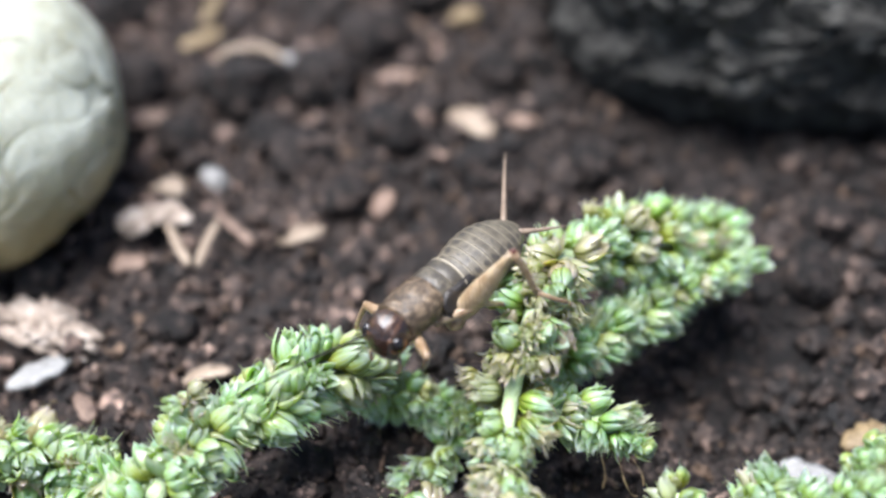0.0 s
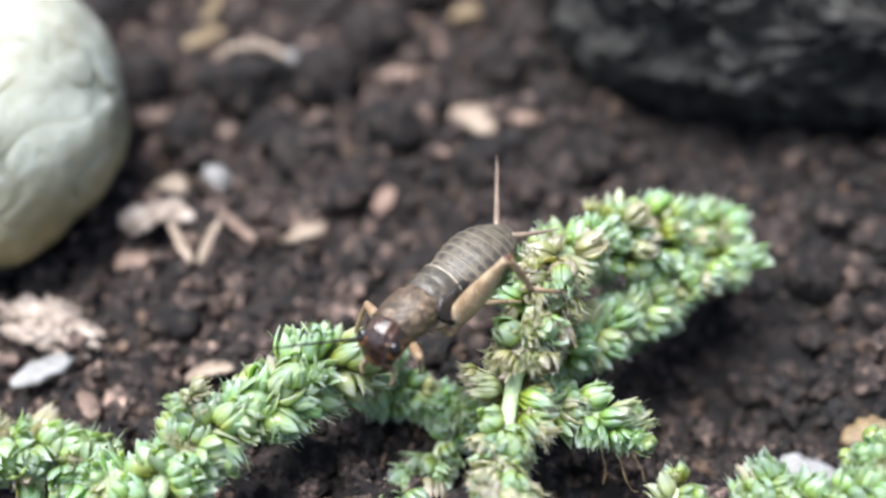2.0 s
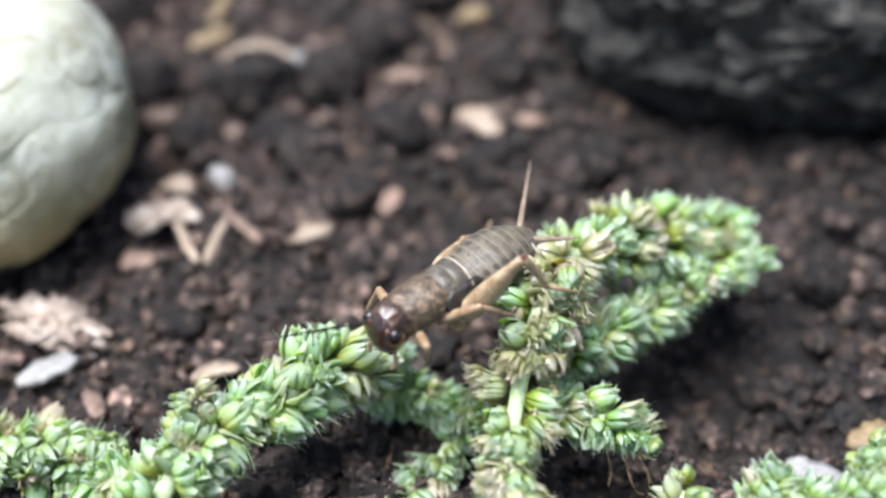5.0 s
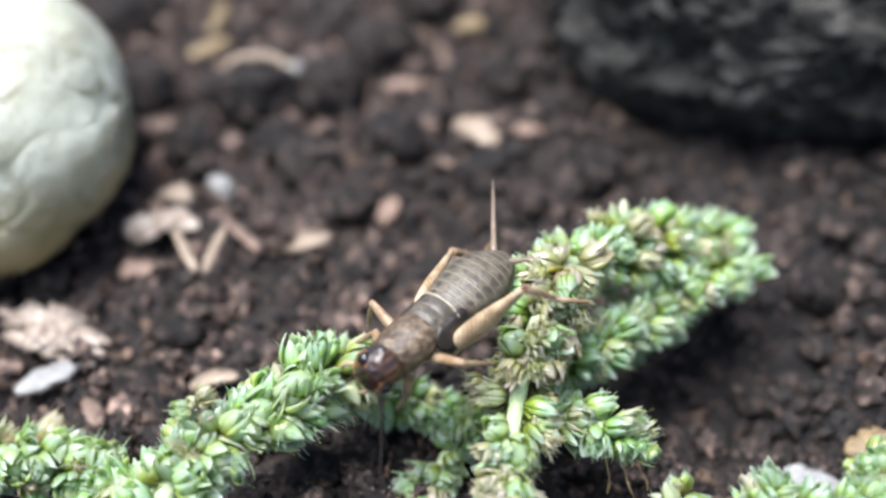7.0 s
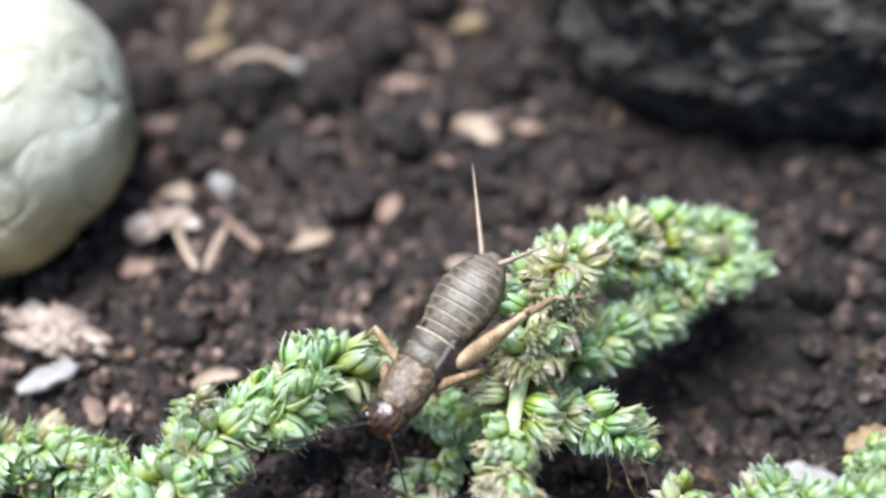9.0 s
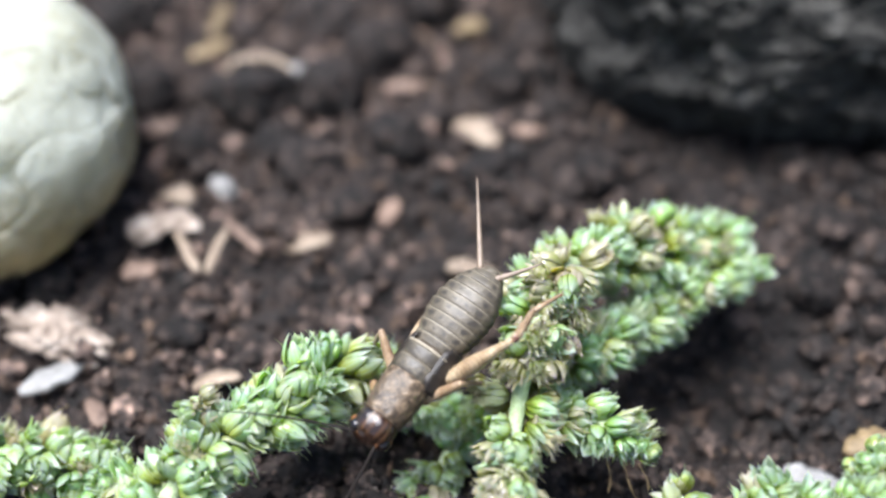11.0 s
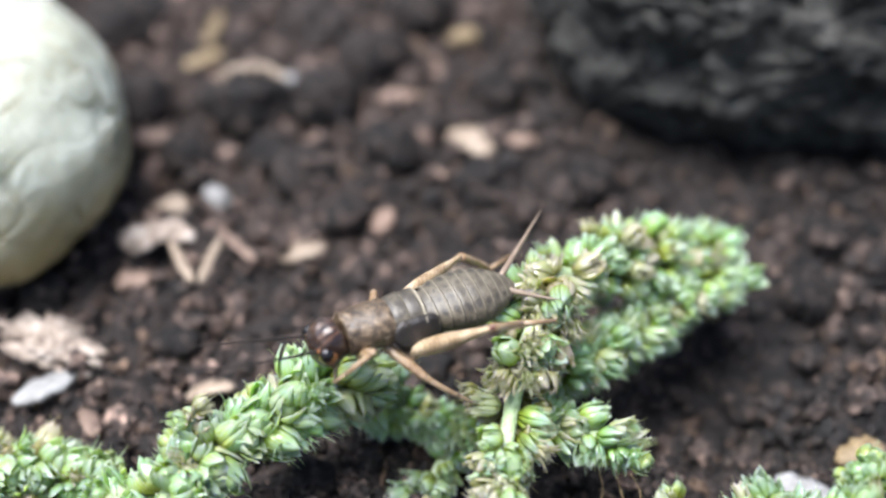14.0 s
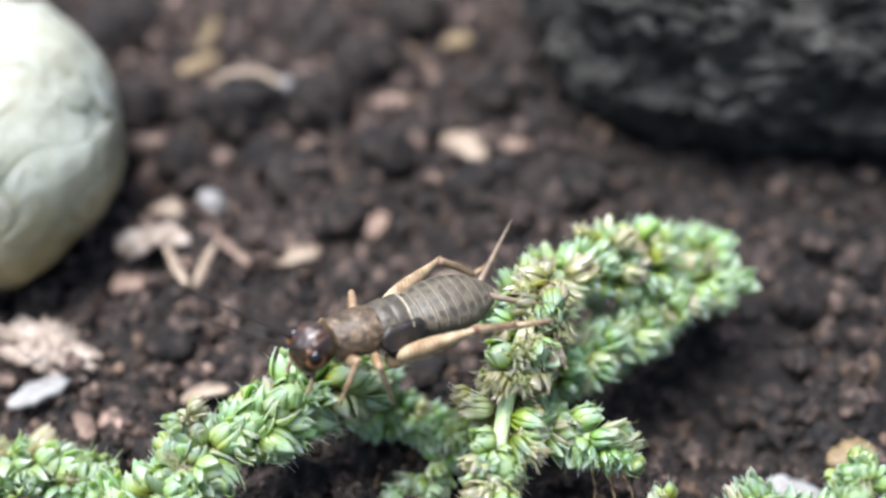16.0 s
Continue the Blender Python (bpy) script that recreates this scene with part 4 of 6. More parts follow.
    for v in head.data.vertices:
        p = v.co / MM
        v.co = v.co * (1 + 0.022 * noise.noise(p * 1.3) + 0.020 * noise.noise(p * 2.6 + Vector((3, 1, 2))) - 0.045 * max(0.0, 0.16 - abs(noise.noise(p * 1.15 + Vector((2, 9, 4))))) / 0.16) if p.y > -0.1 else v.co
    part("face", joined([ball((0, 1.36, -0.72), (1.05, 0.6, 0.98), (-14, 0, 0), 4), ball((0, 1.15, -1.6), (0.55, 0.38, 0.45), (0, 0, 0), 3)]), FACE, head, "amber brown lower face")
    for s in (-1, 1):
        part("eye_socket", ball((s * 0.86, 1.06, 0.12), (0.60, 0.62, 0.66), (0, 0, s * -22), 4), FACE, head, "amber ring round the eye")
        part("eye", ball((s * 0.98, 1.12, 0.36), (0.45, 0.50, 0.56), (0, 0, s * -22), 4), EYE, head, "black glossy oval eye")
        part("mandible", ball((s * 0.4, 1.15, -1.9), (0.36, 0.34, 0.4), (0, s * 18, 0)), HEAD, head)
        p = [Vector((s * 0.65, 1.1, -1.75)), Vector((s * 0.95, 1.45, -1.95)), Vector((s * 1.05, 1.65, -2.4)), Vector((s * 0.9, 1.8, -2.75))]
        part("palp", tube(smooth_line(p, 0.12), [0.13] * len(smooth_line(p, 0.12)), 8), LEG, head, "jointed tan mouth feeler")
        part("antenna_base", ball((s * 0.63, 1.28, 0.70), (0.22, 0.22, 0.22)), FACE, head)
    for piece in [head, *head.children]:
        piece.data.transform(Matrix.Scale(0.92, 4))
    return body, head


CRICKET, CRICKET_HEAD = make_cricket()


def antenna(side):
    """Thin feeler along y from its root."""
    n = 22
    pts = [Vector((0.25 * side * math.sin(2.2 * i / n), 8.5 * i / n, -0.35 * math.sin(math.pi * i / n))) for i in range(n + 1)]
    ob = part("antenna", tube(pts, [0.085 * (1 - i / n) ** 1.1 + 0.018 for i in range(n + 1)], 7), ANTENNA, CRICKET_HEAD, "thin dark feeler")
    return ob


def leg(kind, femur, shin, fat):
    """A leg: the thigh is a part of the cricket, the shin with its foot a part of the thigh. Both lie along y from their joints."""
    n = 16
    rings = []
    for i in range(n + 1):
        u = i / n
        if kind == "hind":
            w = fat * float(np.interp(u, (0, 0.08, 0.2, 0.35, 0.5, 0.7, 0.85, 0.95, 1), (0.45, 0.7, 0.93, 1.0, 0.92, 0.66, 0.46, 0.36, 0.33)))
        else:
            w = fat * float(np.interp(u, (0, 0.15, 0.5, 0.85, 1), (0.7, 0.95, 1.0, 0.8, 0.66)))
        rings.append((u * femur, 0.0, w * (0.68 if kind == "hind" else 0.85), w))
    thigh = part(kind + "_leg", shell(rings, 20, 2.0, None, 1.0), FEMUR if kind == "hind" else LEG, CRICKET, "stout tan jumping thigh with fine chevrons" if kind == "hind" else "slender tan leg")
    part("hip", ball((0, 0.0, 0.0), (fat * 0.75, fat * 0.9, fat * 0.7) if kind == "hind" else (fat * 0.9, fat * 0.9, fat * 0.9)), LEG, thigh)
    part("knee", ball((0, femur, 0), (fat * 0.22, fat * 0.34, fat * 0.33) if kind == "hind" else (fat * 0.58, fat * 0.7, fat * 0.66)), KNEE if kind == "hind" else LEG, thigh, "dark reddish knee" if kind == "hind" else "")
    # the foot bends up from the shin by some degrees
    tib, foot, bend = (shin * 0.64, shin * 0.42, radians(42)) if kind == "hind" else (shin * 0.68, shin * 0.32, 0.0)
    a = 0.23 if kind == "hind" else 0.17

    def toe(along, out=0.0, up=0.0):
        return Vector((out, tib + along * math.cos(bend) - up * math.sin(bend), along * math.sin(bend) + up * math.cos(bend)))

    pieces = [tube([Vector((0, u * tib, 0.06 * math.sin(3 * u))) for u in [i / 8 for i in range(9)]], [a * (1.15 - 0.35 * i / 8) for i in range(9)], 10),
              tube([toe(-0.1), toe(foot * 0.25, 0, -0.04), toe(foot * 0.5, 0, -0.07), toe(foot * 0.9, 0, -0.04)], [a * 0.74, a * 0.7, a * 0.58, a * 0.5], 8)]
    for s in (-1, 1):
        pieces.append(tube([toe(foot - 0.2, 0, -0.04), toe(foot - 0.05, s * 0.1, -0.05), toe(foot, s * 0.16, -0.14)], [0.05, 0.04, 0.008], 6))
        if kind == "hind":
            pieces += spines((s * 0.1, tib * 0.35, 0.12), (0, 1, 0), 5, 0.36, tib * 0.13, 0.22, (s * 0.5, 0, 0.8))
    shank = part("shin", joined(pieces), LEG, thigh, "spined tan shin and foot" if kind == "hind" else "")
    return thigh, shank


HIND_LEFT, HIND_LEFT_SHIN = leg("hind", 5.95, 5.3, 0.76)
HIND_RIGHT, HIND_RIGHT_SHIN = leg("hind", 5.6, 5.3, 0.58)
MID_LEFT, MID_LEFT_SHIN = leg("middle", 2.7, 3.2, 0.36)
MID_RIGHT, MID_RIGHT_SHIN = leg("middle", 2.7, 3.2, 0.36)
FORE_LEFT, FORE_LEFT_SHIN = leg("fore", 2.4, 3.0, 0.36)
FORE_RIGHT, FORE_RIGHT_SHIN = leg("fore", 2.4, 3.0, 0.36)
FEELER_LEFT = antenna(-1)
FEELER_RIGHT = antenna(1)


# ---- what moves: the cricket walks and turns on the spike ----
def motions():
    walk(CRICKET, [
        (0.0, pose(0.00033, -0.01758, 0.01359, -0.4, -5.9, 139.5)),
        (0.5, pose(0.00031, -0.01775, 0.01325, -3.4, -5.9, 139.3)),
        (1.0, pose(0.00037, -0.01766, 0.01329, -1.8, -6.0, 138.8)),
        (1.5, pose(0.00050, -0.01761, 0.01357, -1.7, -6.1, 138.0)),
        (2.0, pose(-0.00003, -0.01815, 0.01345, -1.0, -5.8, 140.4)),
        (2.5, pose(0.00079, -0.01720, 0.01383, 6.1, -6.5, 134.6)),
        (3.0, pose(0.00064, -0.01728, 0.01377, 4.3, -6.5, 134.1)),
        (3.5, pose(0.00043, -0.01721, 0.01373, 1.7, -6.7, 132.5)),
        (4.0, pose(0.00048, -0.01750, 0.01354, -0.6, -6.6, 133.2)),
        (4.2, pose(0.00052, -0.01758, 0.01353, -0.9, -6.6, 133.3)),
        (6.3, pose(0.00013, -0.01842, 0.01366, 5.6, -6.2, 137.5)),
        (6.5, pose(-0.00005, -0.01882, 0.01327, 1.0, -5.9, 140.7)),
        (6.7, pose(-0.00063, -0.01930, 0.01262, -6.1, -5.7, 142.0)),
        (7.0, pose(-0.00045, -0.01907, 0.01286, -1.9, -5.7, 141.4)),
        (7.5, pose(-0.00058, -0.01963, 0.01160, -27.8, -5.5, 143.4)),
        (8.0, pose(-0.00086, -0.01993, 0.01166, -22.4, -5.2, 145.2)),
        (8.5, pose(-0.00067, -0.02013, 0.01176, -23.4, -5.2, 145.5)),
        (9.0, pose(-0.00063, -0.02017, 0.01159, -25.1, -5.2, 145.7)),
        (9.2, pose(-0.00063, -0.02020, 0.01156, -27.0, -5.3, 145.4)),
        (11.3, pose(-0.00119, -0.02096, 0.01122, -24.1, -5.7, 141.8)),
        (11.5, pose(-0.00103, -0.02122, 0.01111, -18.2, -5.5, 143.3)),
        (12.0, pose(-0.00078, -0.02071, 0.01144, -14.5, -5.9, 140.0)),
        (12.5, pose(-0.00045, -0.02034, 0.01248, -8.1, -6.4, 135.8)),
        (13.0, pose(-0.00053, -0.01996, 0.01258, -3.8, -6.7, 133.6)),
        (13.2, pose(-0.00022, -0.02000, 0.01277, -2.3, -6.4, 135.8)),
        (13.4, pose(-0.00052, -0.01967, 0.01340, 6.5, -7.0, 130.9)),
        (13.6, pose(-0.00101, -0.01941, 0.01370, 9.7, -7.8, 122.1)),
        (14.0, pose(-0.00147, -0.01902, 0.01374, 2.3, -8.2, 116.0)),
        (14.5, pose(-0.00152, -0.01926, 0.01376, 5.9, -8.0, 120.0)),
        (15.0, pose(-0.00147, -0.01923, 0.01369, 6.6, -8.0, 119.2)),
        (15.5, pose(-0.00168, -0.01935, 0.01375, 7.0, -7.9, 120.4)),
        (16.0, pose(-0.00196, -0.01951, 0.01398, 6.5, -7.9, 120.8)),
    ])
    walk(CRICKET_HEAD, [
        (0, pose(0, 0.00455, 0, -20.0, -0.0, 10.0)),
        (0.5, pose(0, 0.00455, 0, -17.0, -0.0, 11.0)),
        (1, pose(0, 0.00455, 0, -14.0, -0.0, 12.0)),
        (1.5, pose(0, 0.00455, 0, -11.0, -0.0, 13.0)),
        (2, pose(0, 0.00455, 0, -8.0, -0.0, 14.0)),
        (2.5, pose(0, 0.00455, 0, -5.0, -0.0, 15.0)),
        (3, pose(0, 0.00455, 0, -7.9, -0.0, 13.5)),
        (3.5, pose(0, 0.00455, 0, -10.9, -0.0, 12.1)),
        (4, pose(0, 0.00455, 0, -13.8, -0.0, 10.6)),
        (4.2, pose(0, 0.00455, 0, -15.0, -0.0, 10.0)),
        (6.3, pose(0, 0.00455, 0, -15.0, -5.0, 2.0)),
        (6.5, pose(0, 0.00455, 0, -15.0, -12.0, 2.0)),
        (6.7, pose(0, 0.00455, 0, -15.0, -26.0, 0.0)),
        (7, pose(0, 0.00455, 0, -14.0, -38.0, 0.0)),
        (7.5, pose(0, 0.00455, 0, -20.0, -28.0, 0.0)),
        (8, pose(0, 0.00455, 0, -18.0, -24.0, 0.0)),
        (8.5, pose(0, 0.00455, 0, -14.0, -24.0, 0.0)),
        (9, pose(0, 0.00455, 0, -12.0, -24.0, 0.0)),
        (9.2, pose(0, 0.00455, 0, -12.0, -24.0, 0.0)),
        (11.3, pose(0, 0.00455, 0, -14.0, -28.0, 2.0)),
        (11.5, pose(0, 0.00455, 0, -14.0, -30.0, 2.0)),
        (12, pose(0, 0.00455, 0, -15.0, -34.0, 3.0)),
        (12.5, pose(0, 0.00455, 0, -16.0, -38.0, 4.0)),
        (13, pose(0, 0.00455, 0, -16.0, -38.0, 4.0)),
        (13.2, pose(0, 0.00455, 0, -16.0, -28.0, 6.0)),
        (13.4, pose(0, 0.00455, 0, -14.0, -14.0, 10.0)),
        (13.6, pose(0, 0.00480, 0.00030, -12.0, -6.0, 11.0)),
        (14, pose(0, 0.00490, 0.00020, -24.0, 0.0, 9.0)),
        (14.5, pose(0, 0.00490, 0.00000, -30.0, 0.0, 8.0)),
        (15, pose(0, 0.00490, 0.00030, -15.0, 0.0, 9.0)),
        (15.5, pose(0, 0.00490, 0.00030, -12.0, 0.0, 10.0)),
        (16, pose(0, 0.00510, 0.00030, -8.0, 0.0, 11.0)),
    ])
    walk(HIND_LEFT, [
        (0.0, pose(-0.00158, 0.00110, -0.00132, 64.1, 0.5, 136.9)),
        (0.5, pose(-0.00158, 0.00110, -0.00132, 61.9, -0.9, 135.5)),
        (1.0, pose(-0.00158, 0.00110, -0.00132, 65.3, 3.6, 134.8)),
        (1.5, pose(-0.00158, 0.00110, -0.00132, 68.4, 6.2, 135.0)),
        (2.0, pose(-0.00158, 0.00110, -0.00132, 63.4, 1.5, 139.9)),
        (2.5, pose(-0.00158, 0.00110, -0.00132, 65.4, -0.7, 134.3)),
        (3.0, pose(-0.00158, 0.00110, -0.00132, 64.3, -0.9, 134.9)),
        (3.5, pose(-0.00158, 0.00110, -0.00132, 61.4, -1.3, 136.1)),
        (4.0, pose(-0.00158, 0.00110, -0.00132, 59.8, 0.1, 141.1)),
        (4.2, pose(-0.00158, 0.00110, -0.00132, 59.5, 1.4, 142.8)),
        (6.3, pose(-0.00158, 0.00110, -0.00132, 64.6, 2.5, 137.0)),
        (6.5, pose(-0.00158, 0.00110, -0.00132, 62.8, 4.7, 140.3)),
        (6.7, pose(-0.00155, 0.00104, -0.00123, 53.4, 2.7, 145.4)),
        (7.0, pose(-0.00150, 0.00095, -0.00109, 52.5, 6.8, 144.9)),
        (7.5, pose(-0.00142, 0.00080, -0.00085, 30.7, -1.2, 148.2)),
        (8.0, pose(-0.00142, 0.00080, -0.00085, 33.6, 5.1, 146.5)),
        (8.5, pose(-0.00142, 0.00080, -0.00085, 34.8, 6.1, 148.0)),
        (9.0, pose(-0.00142, 0.00080, -0.00085, 35.1, 7.2, 149.3)),
        (9.2, pose(-0.00142, 0.00080, -0.00085, 34.2, 7.4, 149.7)),
        (11.3, pose(-0.00142, 0.00080, -0.00085, 50.7, 29.1, 162.4)),
        (11.5, pose(-0.00142, 0.00080, -0.00085, 62.7, 36.3, 169.7)),
        (12.0, pose(-0.00142, 0.00080, -0.00085, 67.2, 36.3, 170.8)),
        (12.5, pose(-0.00142, 0.00080, -0.00085, 74.0, 39.8, 171.7)),
        (13.0, pose(-0.00149, 0.00094, -0.00106, 72.7, 38.9, 172.3)),
        (13.2, pose(-0.00152, 0.00099, -0.00115, 76.6, 33.5, 168.2)),
        (13.4, pose(-0.00155, 0.00105, -0.00123, 76.9, 36.0, 169.9)),
        (13.6, pose(-0.00158, 0.00110, -0.00132, 68.8, 33.6, 173.8)),
        (14.0, pose(-0.00158, 0.00110, -0.00132, 55.1, 31.2, 173.3)),
        (14.5, pose(-0.00158, 0.00110, -0.00132, 59.1, 29.2, 171.8)),
        (15.0, pose(-0.00158, 0.00110, -0.00132, 61.1, 27.1, 171.2)),
        (15.5, pose(-0.00158, 0.00110, -0.00132, 62.0, 29.2, 171.3)),
        (16.0, pose(-0.00158, 0.00110, -0.00132, 61.1, 30.2, 172.0)),
    ])
    walk(HIND_LEFT_SHIN, [
        (0.0, pose(0, 0.00595, 0, -126.2, -5.0, -1.4)),
        (0.5, pose(0, 0.00595, 0, -120.6, -3.2, -6.3)),
        (1.0, pose(0, 0.00595, 0, -122.0, -1.3, -12.0)),
        (1.5, pose(0, 0.00595, 0, -125.6, 0.8, -8.4)),
        (2.0, pose(0, 0.00595, 0, -124.0, 3.0, -1.8)),
        (2.5, pose(0, 0.00595, 0, -124.2, 2.2, 2.4)),
        (3.0, pose(0, 0.00595, 0, -123.3, 2.2, 2.5)),
        (3.5, pose(0, 0.00595, 0, -120.7, 3.1, -0.5)),
        (4.0, pose(0, 0.00595, 0, -123.5, 4.0, -2.6)),
        (4.2, pose(0, 0.00595, 0, -122.4, 3.9, -4.7)),
        (6.3, pose(0, 0.00595, 0, -119.8, 2.0, -32.9)),
        (6.5, pose(0, 0.00595, 0, -117.6, 0.9, -38.1)),
        (6.7, pose(0, 0.00595, 0, -108.2, 1.6, -34.1)),
        (7.0, pose(0, 0.00595, 0, -101.9, 4.0, -29.5)),
        (7.5, pose(0, 0.00595, 0, -101.2, 11.0, -26.5)),
        (8.0, pose(0, 0.00595, 0, -99.8, 11.7, -36.8)),
        (8.5, pose(0, 0.00595, 0, -98.5, 12.5, -46.8)),
        (9.0, pose(0, 0.00595, 0, -100.4, 8.5, -48.7)),
        (9.2, pose(0, 0.00595, 0, -100.5, 8.5, -47.8)),
        (11.3, pose(0, 0.00595, 0, -103.8, 9.8, -12.5)),
        (11.5, pose(0, 0.00595, 0, -104.1, 10.0, -8.6)),
        (12.0, pose(0, 0.00595, 0, -105.9, 10.0, -6.5)),
        (12.5, pose(0, 0.00595, 0, -105.6, 10.0, -5.6)),
        (13.0, pose(0, 0.00595, 0, -110.8, 2.1, -7.6)),
        (13.2, pose(0, 0.00595, 0, -114.4, 0.1, -7.3)),
        (13.4, pose(0, 0.00595, 0, -110.1, 0.1, -7.0)),
        (13.6, pose(0, 0.00595, 0, -104.0, 0.1, -8.1)),
        (14.0, pose(0, 0.00595, 0, -98.4, -0.2, -9.2)),
        (14.5, pose(0, 0.00595, 0, -96.9, -0.1, -8.9)),
        (15.0, pose(0, 0.00595, 0, -95.7, -0.1, -8.6)),
        (15.5, pose(0, 0.00595, 0, -93.4, -0.1, -8.9)),
        (16.0, pose(0, 0.00595, 0, -89.5, -0.1, -9.1)),
    ])
    walk(HIND_RIGHT, [
        (0.0, pose(0.00135, 0.00070, -0.00055, -20.4, 17.0, -178.7)),
        (0.5, pose(0.00135, 0.00070, -0.00055, -19.5, 12.4, -175.2)),
        (1.0, pose(0.00135, 0.00070, -0.00055, -22.6, 14.4, -176.3)),
        (1.5, pose(0.00135, 0.00070, -0.00055, -25.4, 13.6, -174.8)),
        (2.0, pose(0.00135, 0.00070, -0.00055, -15.3, 18.3, 179.2)),
        (2.5, pose(0.00135, 0.00070, -0.00055, -25.6, -2.5, -160.3)),
        (3.0, pose(0.00135, 0.00070, -0.00055, -28.6, 1.3, -161.9)),
        (3.5, pose(0.00135, 0.00070, -0.00055, -35.5, 18.9, -174.0)),
        (4.0, pose(0.00135, 0.00070, -0.00055, -31.0, 0.4, -159.1)),
        (4.2, pose(0.00135, 0.00070, -0.00055, -30.0, -1.6, -157.4)),
        (6.3, pose(0.00135, 0.00070, -0.00055, -7.4, -54.7, -140.0)),
        (6.5, pose(0.00135, 0.00070, -0.00055, -5.0, -41.0, -150.3)),
        (6.7, pose(0.00135, 0.00070, -0.00055, 2.6, -24.0, -163.3)),
        (7.0, pose(0.00135, 0.00070, -0.00055, -2.6, -23.2, -162.8)),
        (7.5, pose(0.00135, 0.00070, -0.00055, -36.9, -3.4, -167.4)),
        (8.0, pose(0.00135, 0.00070, -0.00055, -32.4, -3.0, -173.3)),
        (8.5, pose(0.00135, 0.00070, -0.00055, -32.8, -4.7, -169.9)),
        (9.0, pose(0.00135, 0.00070, -0.00055, -34.1, -5.7, -167.0)),
        (9.2, pose(0.00135, 0.00070, -0.00055, -36.6, -5.7, -165.3)),
        (11.3, pose(0.00135, 0.00070, -0.00055, -16.8, -12.6, -161.5)),
        (11.5, pose(0.00135, 0.00070, -0.00055, 0.3, -15.5, -165.3)),
        (12.0, pose(0.00135, 0.00070, -0.00055, -2.4, -19.7, -159.3)),
        (12.5, pose(0.00135, 0.00070, -0.00055, -8.6, -27.1, -150.9)),
        (13.0, pose(0.00135, 0.00070, -0.00055, -3.3, -27.9, -154.1)),
        (13.2, pose(0.00135, 0.00070, -0.00055, -3.2, -34.7, -151.5)),
        (13.4, pose(0.00135, 0.00070, -0.00055, -6.0, -45.1, -147.3)),
        (13.6, pose(0.00135, 0.00070, -0.00055, -12.4, -51.8, -137.3)),
        (14.0, pose(0.00135, 0.00070, -0.00055, -2.4, -14.6, -157.8)),
        (14.5, pose(0.00135, 0.00070, -0.00055, 4.8, -24.5, -162.3)),
        (15.0, pose(0.00135, 0.00070, -0.00055, 2.0, -40.5, -155.8)),
        (15.5, pose(0.00135, 0.00070, -0.00055, 1.3, -37.4, -157.4)),
        (16.0, pose(0.00135, 0.00070, -0.00055, 1.5, -32.5, -159.5)),
    ])
    walk(HIND_RIGHT_SHIN, [
        (0.0, pose(0.00000, 0.00560, 0.00000, -19.7, -0.0, -0.0)),
        (0.5, pose(0.00000, 0.00560, 0.00000, -22.5, -0.0, 0.0)),
        (1.0, pose(0.00000, 0.00560, 0.00000, -18.5, -0.0, 0.0)),
        (1.5, pose(0.00000, 0.00560, 0.00000, -15.2, -0.0, -0.0)),
        (2.0, pose(0.00000, 0.00560, 0.00000, -26.0, 0.0, 0.0)),
        (2.5, pose(0.00000, 0.00560, 0.00000, -6.8, -0.0, -0.0)),
        (3.0, pose(0.00000, 0.00560, 0.00000, -5.8, 0.0, -0.0)),
        (3.5, pose(0.00000, 0.00560, 0.00000, -4.3, -0.0, 0.0)),
        (4.0, pose(0.00000, 0.00560, 0.00000, -8.3, -0.0, 0.0)),
        (4.2, pose(0.00000, 0.00560, 0.00000, -9.6, 0.0, -0.0)),
        (6.3, pose(0.00000, 0.00560, 0.00000, -46.4, 0.0, -0.0)),
        (6.5, pose(0.00000, 0.00560, 0.00000, -46.2, -0.0, -0.0)),
        (6.7, pose(0.00000, 0.00560, 0.00000, -54.4, -0.0, 0.0)),
        (7.0, pose(0.00000, 0.00560, 0.00000, -48.4, -0.0, 0.0)),
        (7.5, pose(0.00000, 0.00560, 0.00000, -30.8, -0.0, 0.0)),
        (8.0, pose(0.00000, 0.00560, 0.00000, -30.1, -0.0, 0.0)),
        (8.5, pose(0.00000, 0.00560, 0.00000, -30.9, -0.0, -0.0)),
        (9.0, pose(0.00000, 0.00560, 0.00000, -31.5, 0.0, 0.0)),
        (9.2, pose(0.00000, 0.00560, 0.00000, -31.0, 0.0, -0.0)),
        (11.3, pose(0, 0.0056, 0, -125, 0, 0)),
        (11.5, pose(0, 0.0056, 0, -150, 0, 0)),
        (12.0, pose(0, 0.0056, 0, -152, 0, 0)),
        (12.5, pose(0, 0.0056, 0, -152, 0, 0)),
        (13.0, pose(0, 0.0056, 0, -150, 0, 0)),
        (13.2, pose(0, 0.0056, 0, -140, 0, 0)),
        (13.4, pose(0, 0.0056, 0, -110, 0, 0)),
        (13.6, pose(0, 0.0056, 0, -70, 0, 0)),
        (14.0, pose(0.00000, 0.00560, 0.00000, -45.1, 0.0, 0.0)),
        (14.5, pose(0.00000, 0.00560, 0.00000, -46.8, -0.0, 0.0)),
        (15.0, pose(0.00000, 0.00560, 0.00000, -46.6, 0.0, -0.0)),
        (15.5, pose(0.00000, 0.00560, 0.00000, -45.2, -0.0, -0.0)),
        (16.0, pose(0.00000, 0.00560, 0.00000, -44.9, -0.0, -0.0)),
    ])
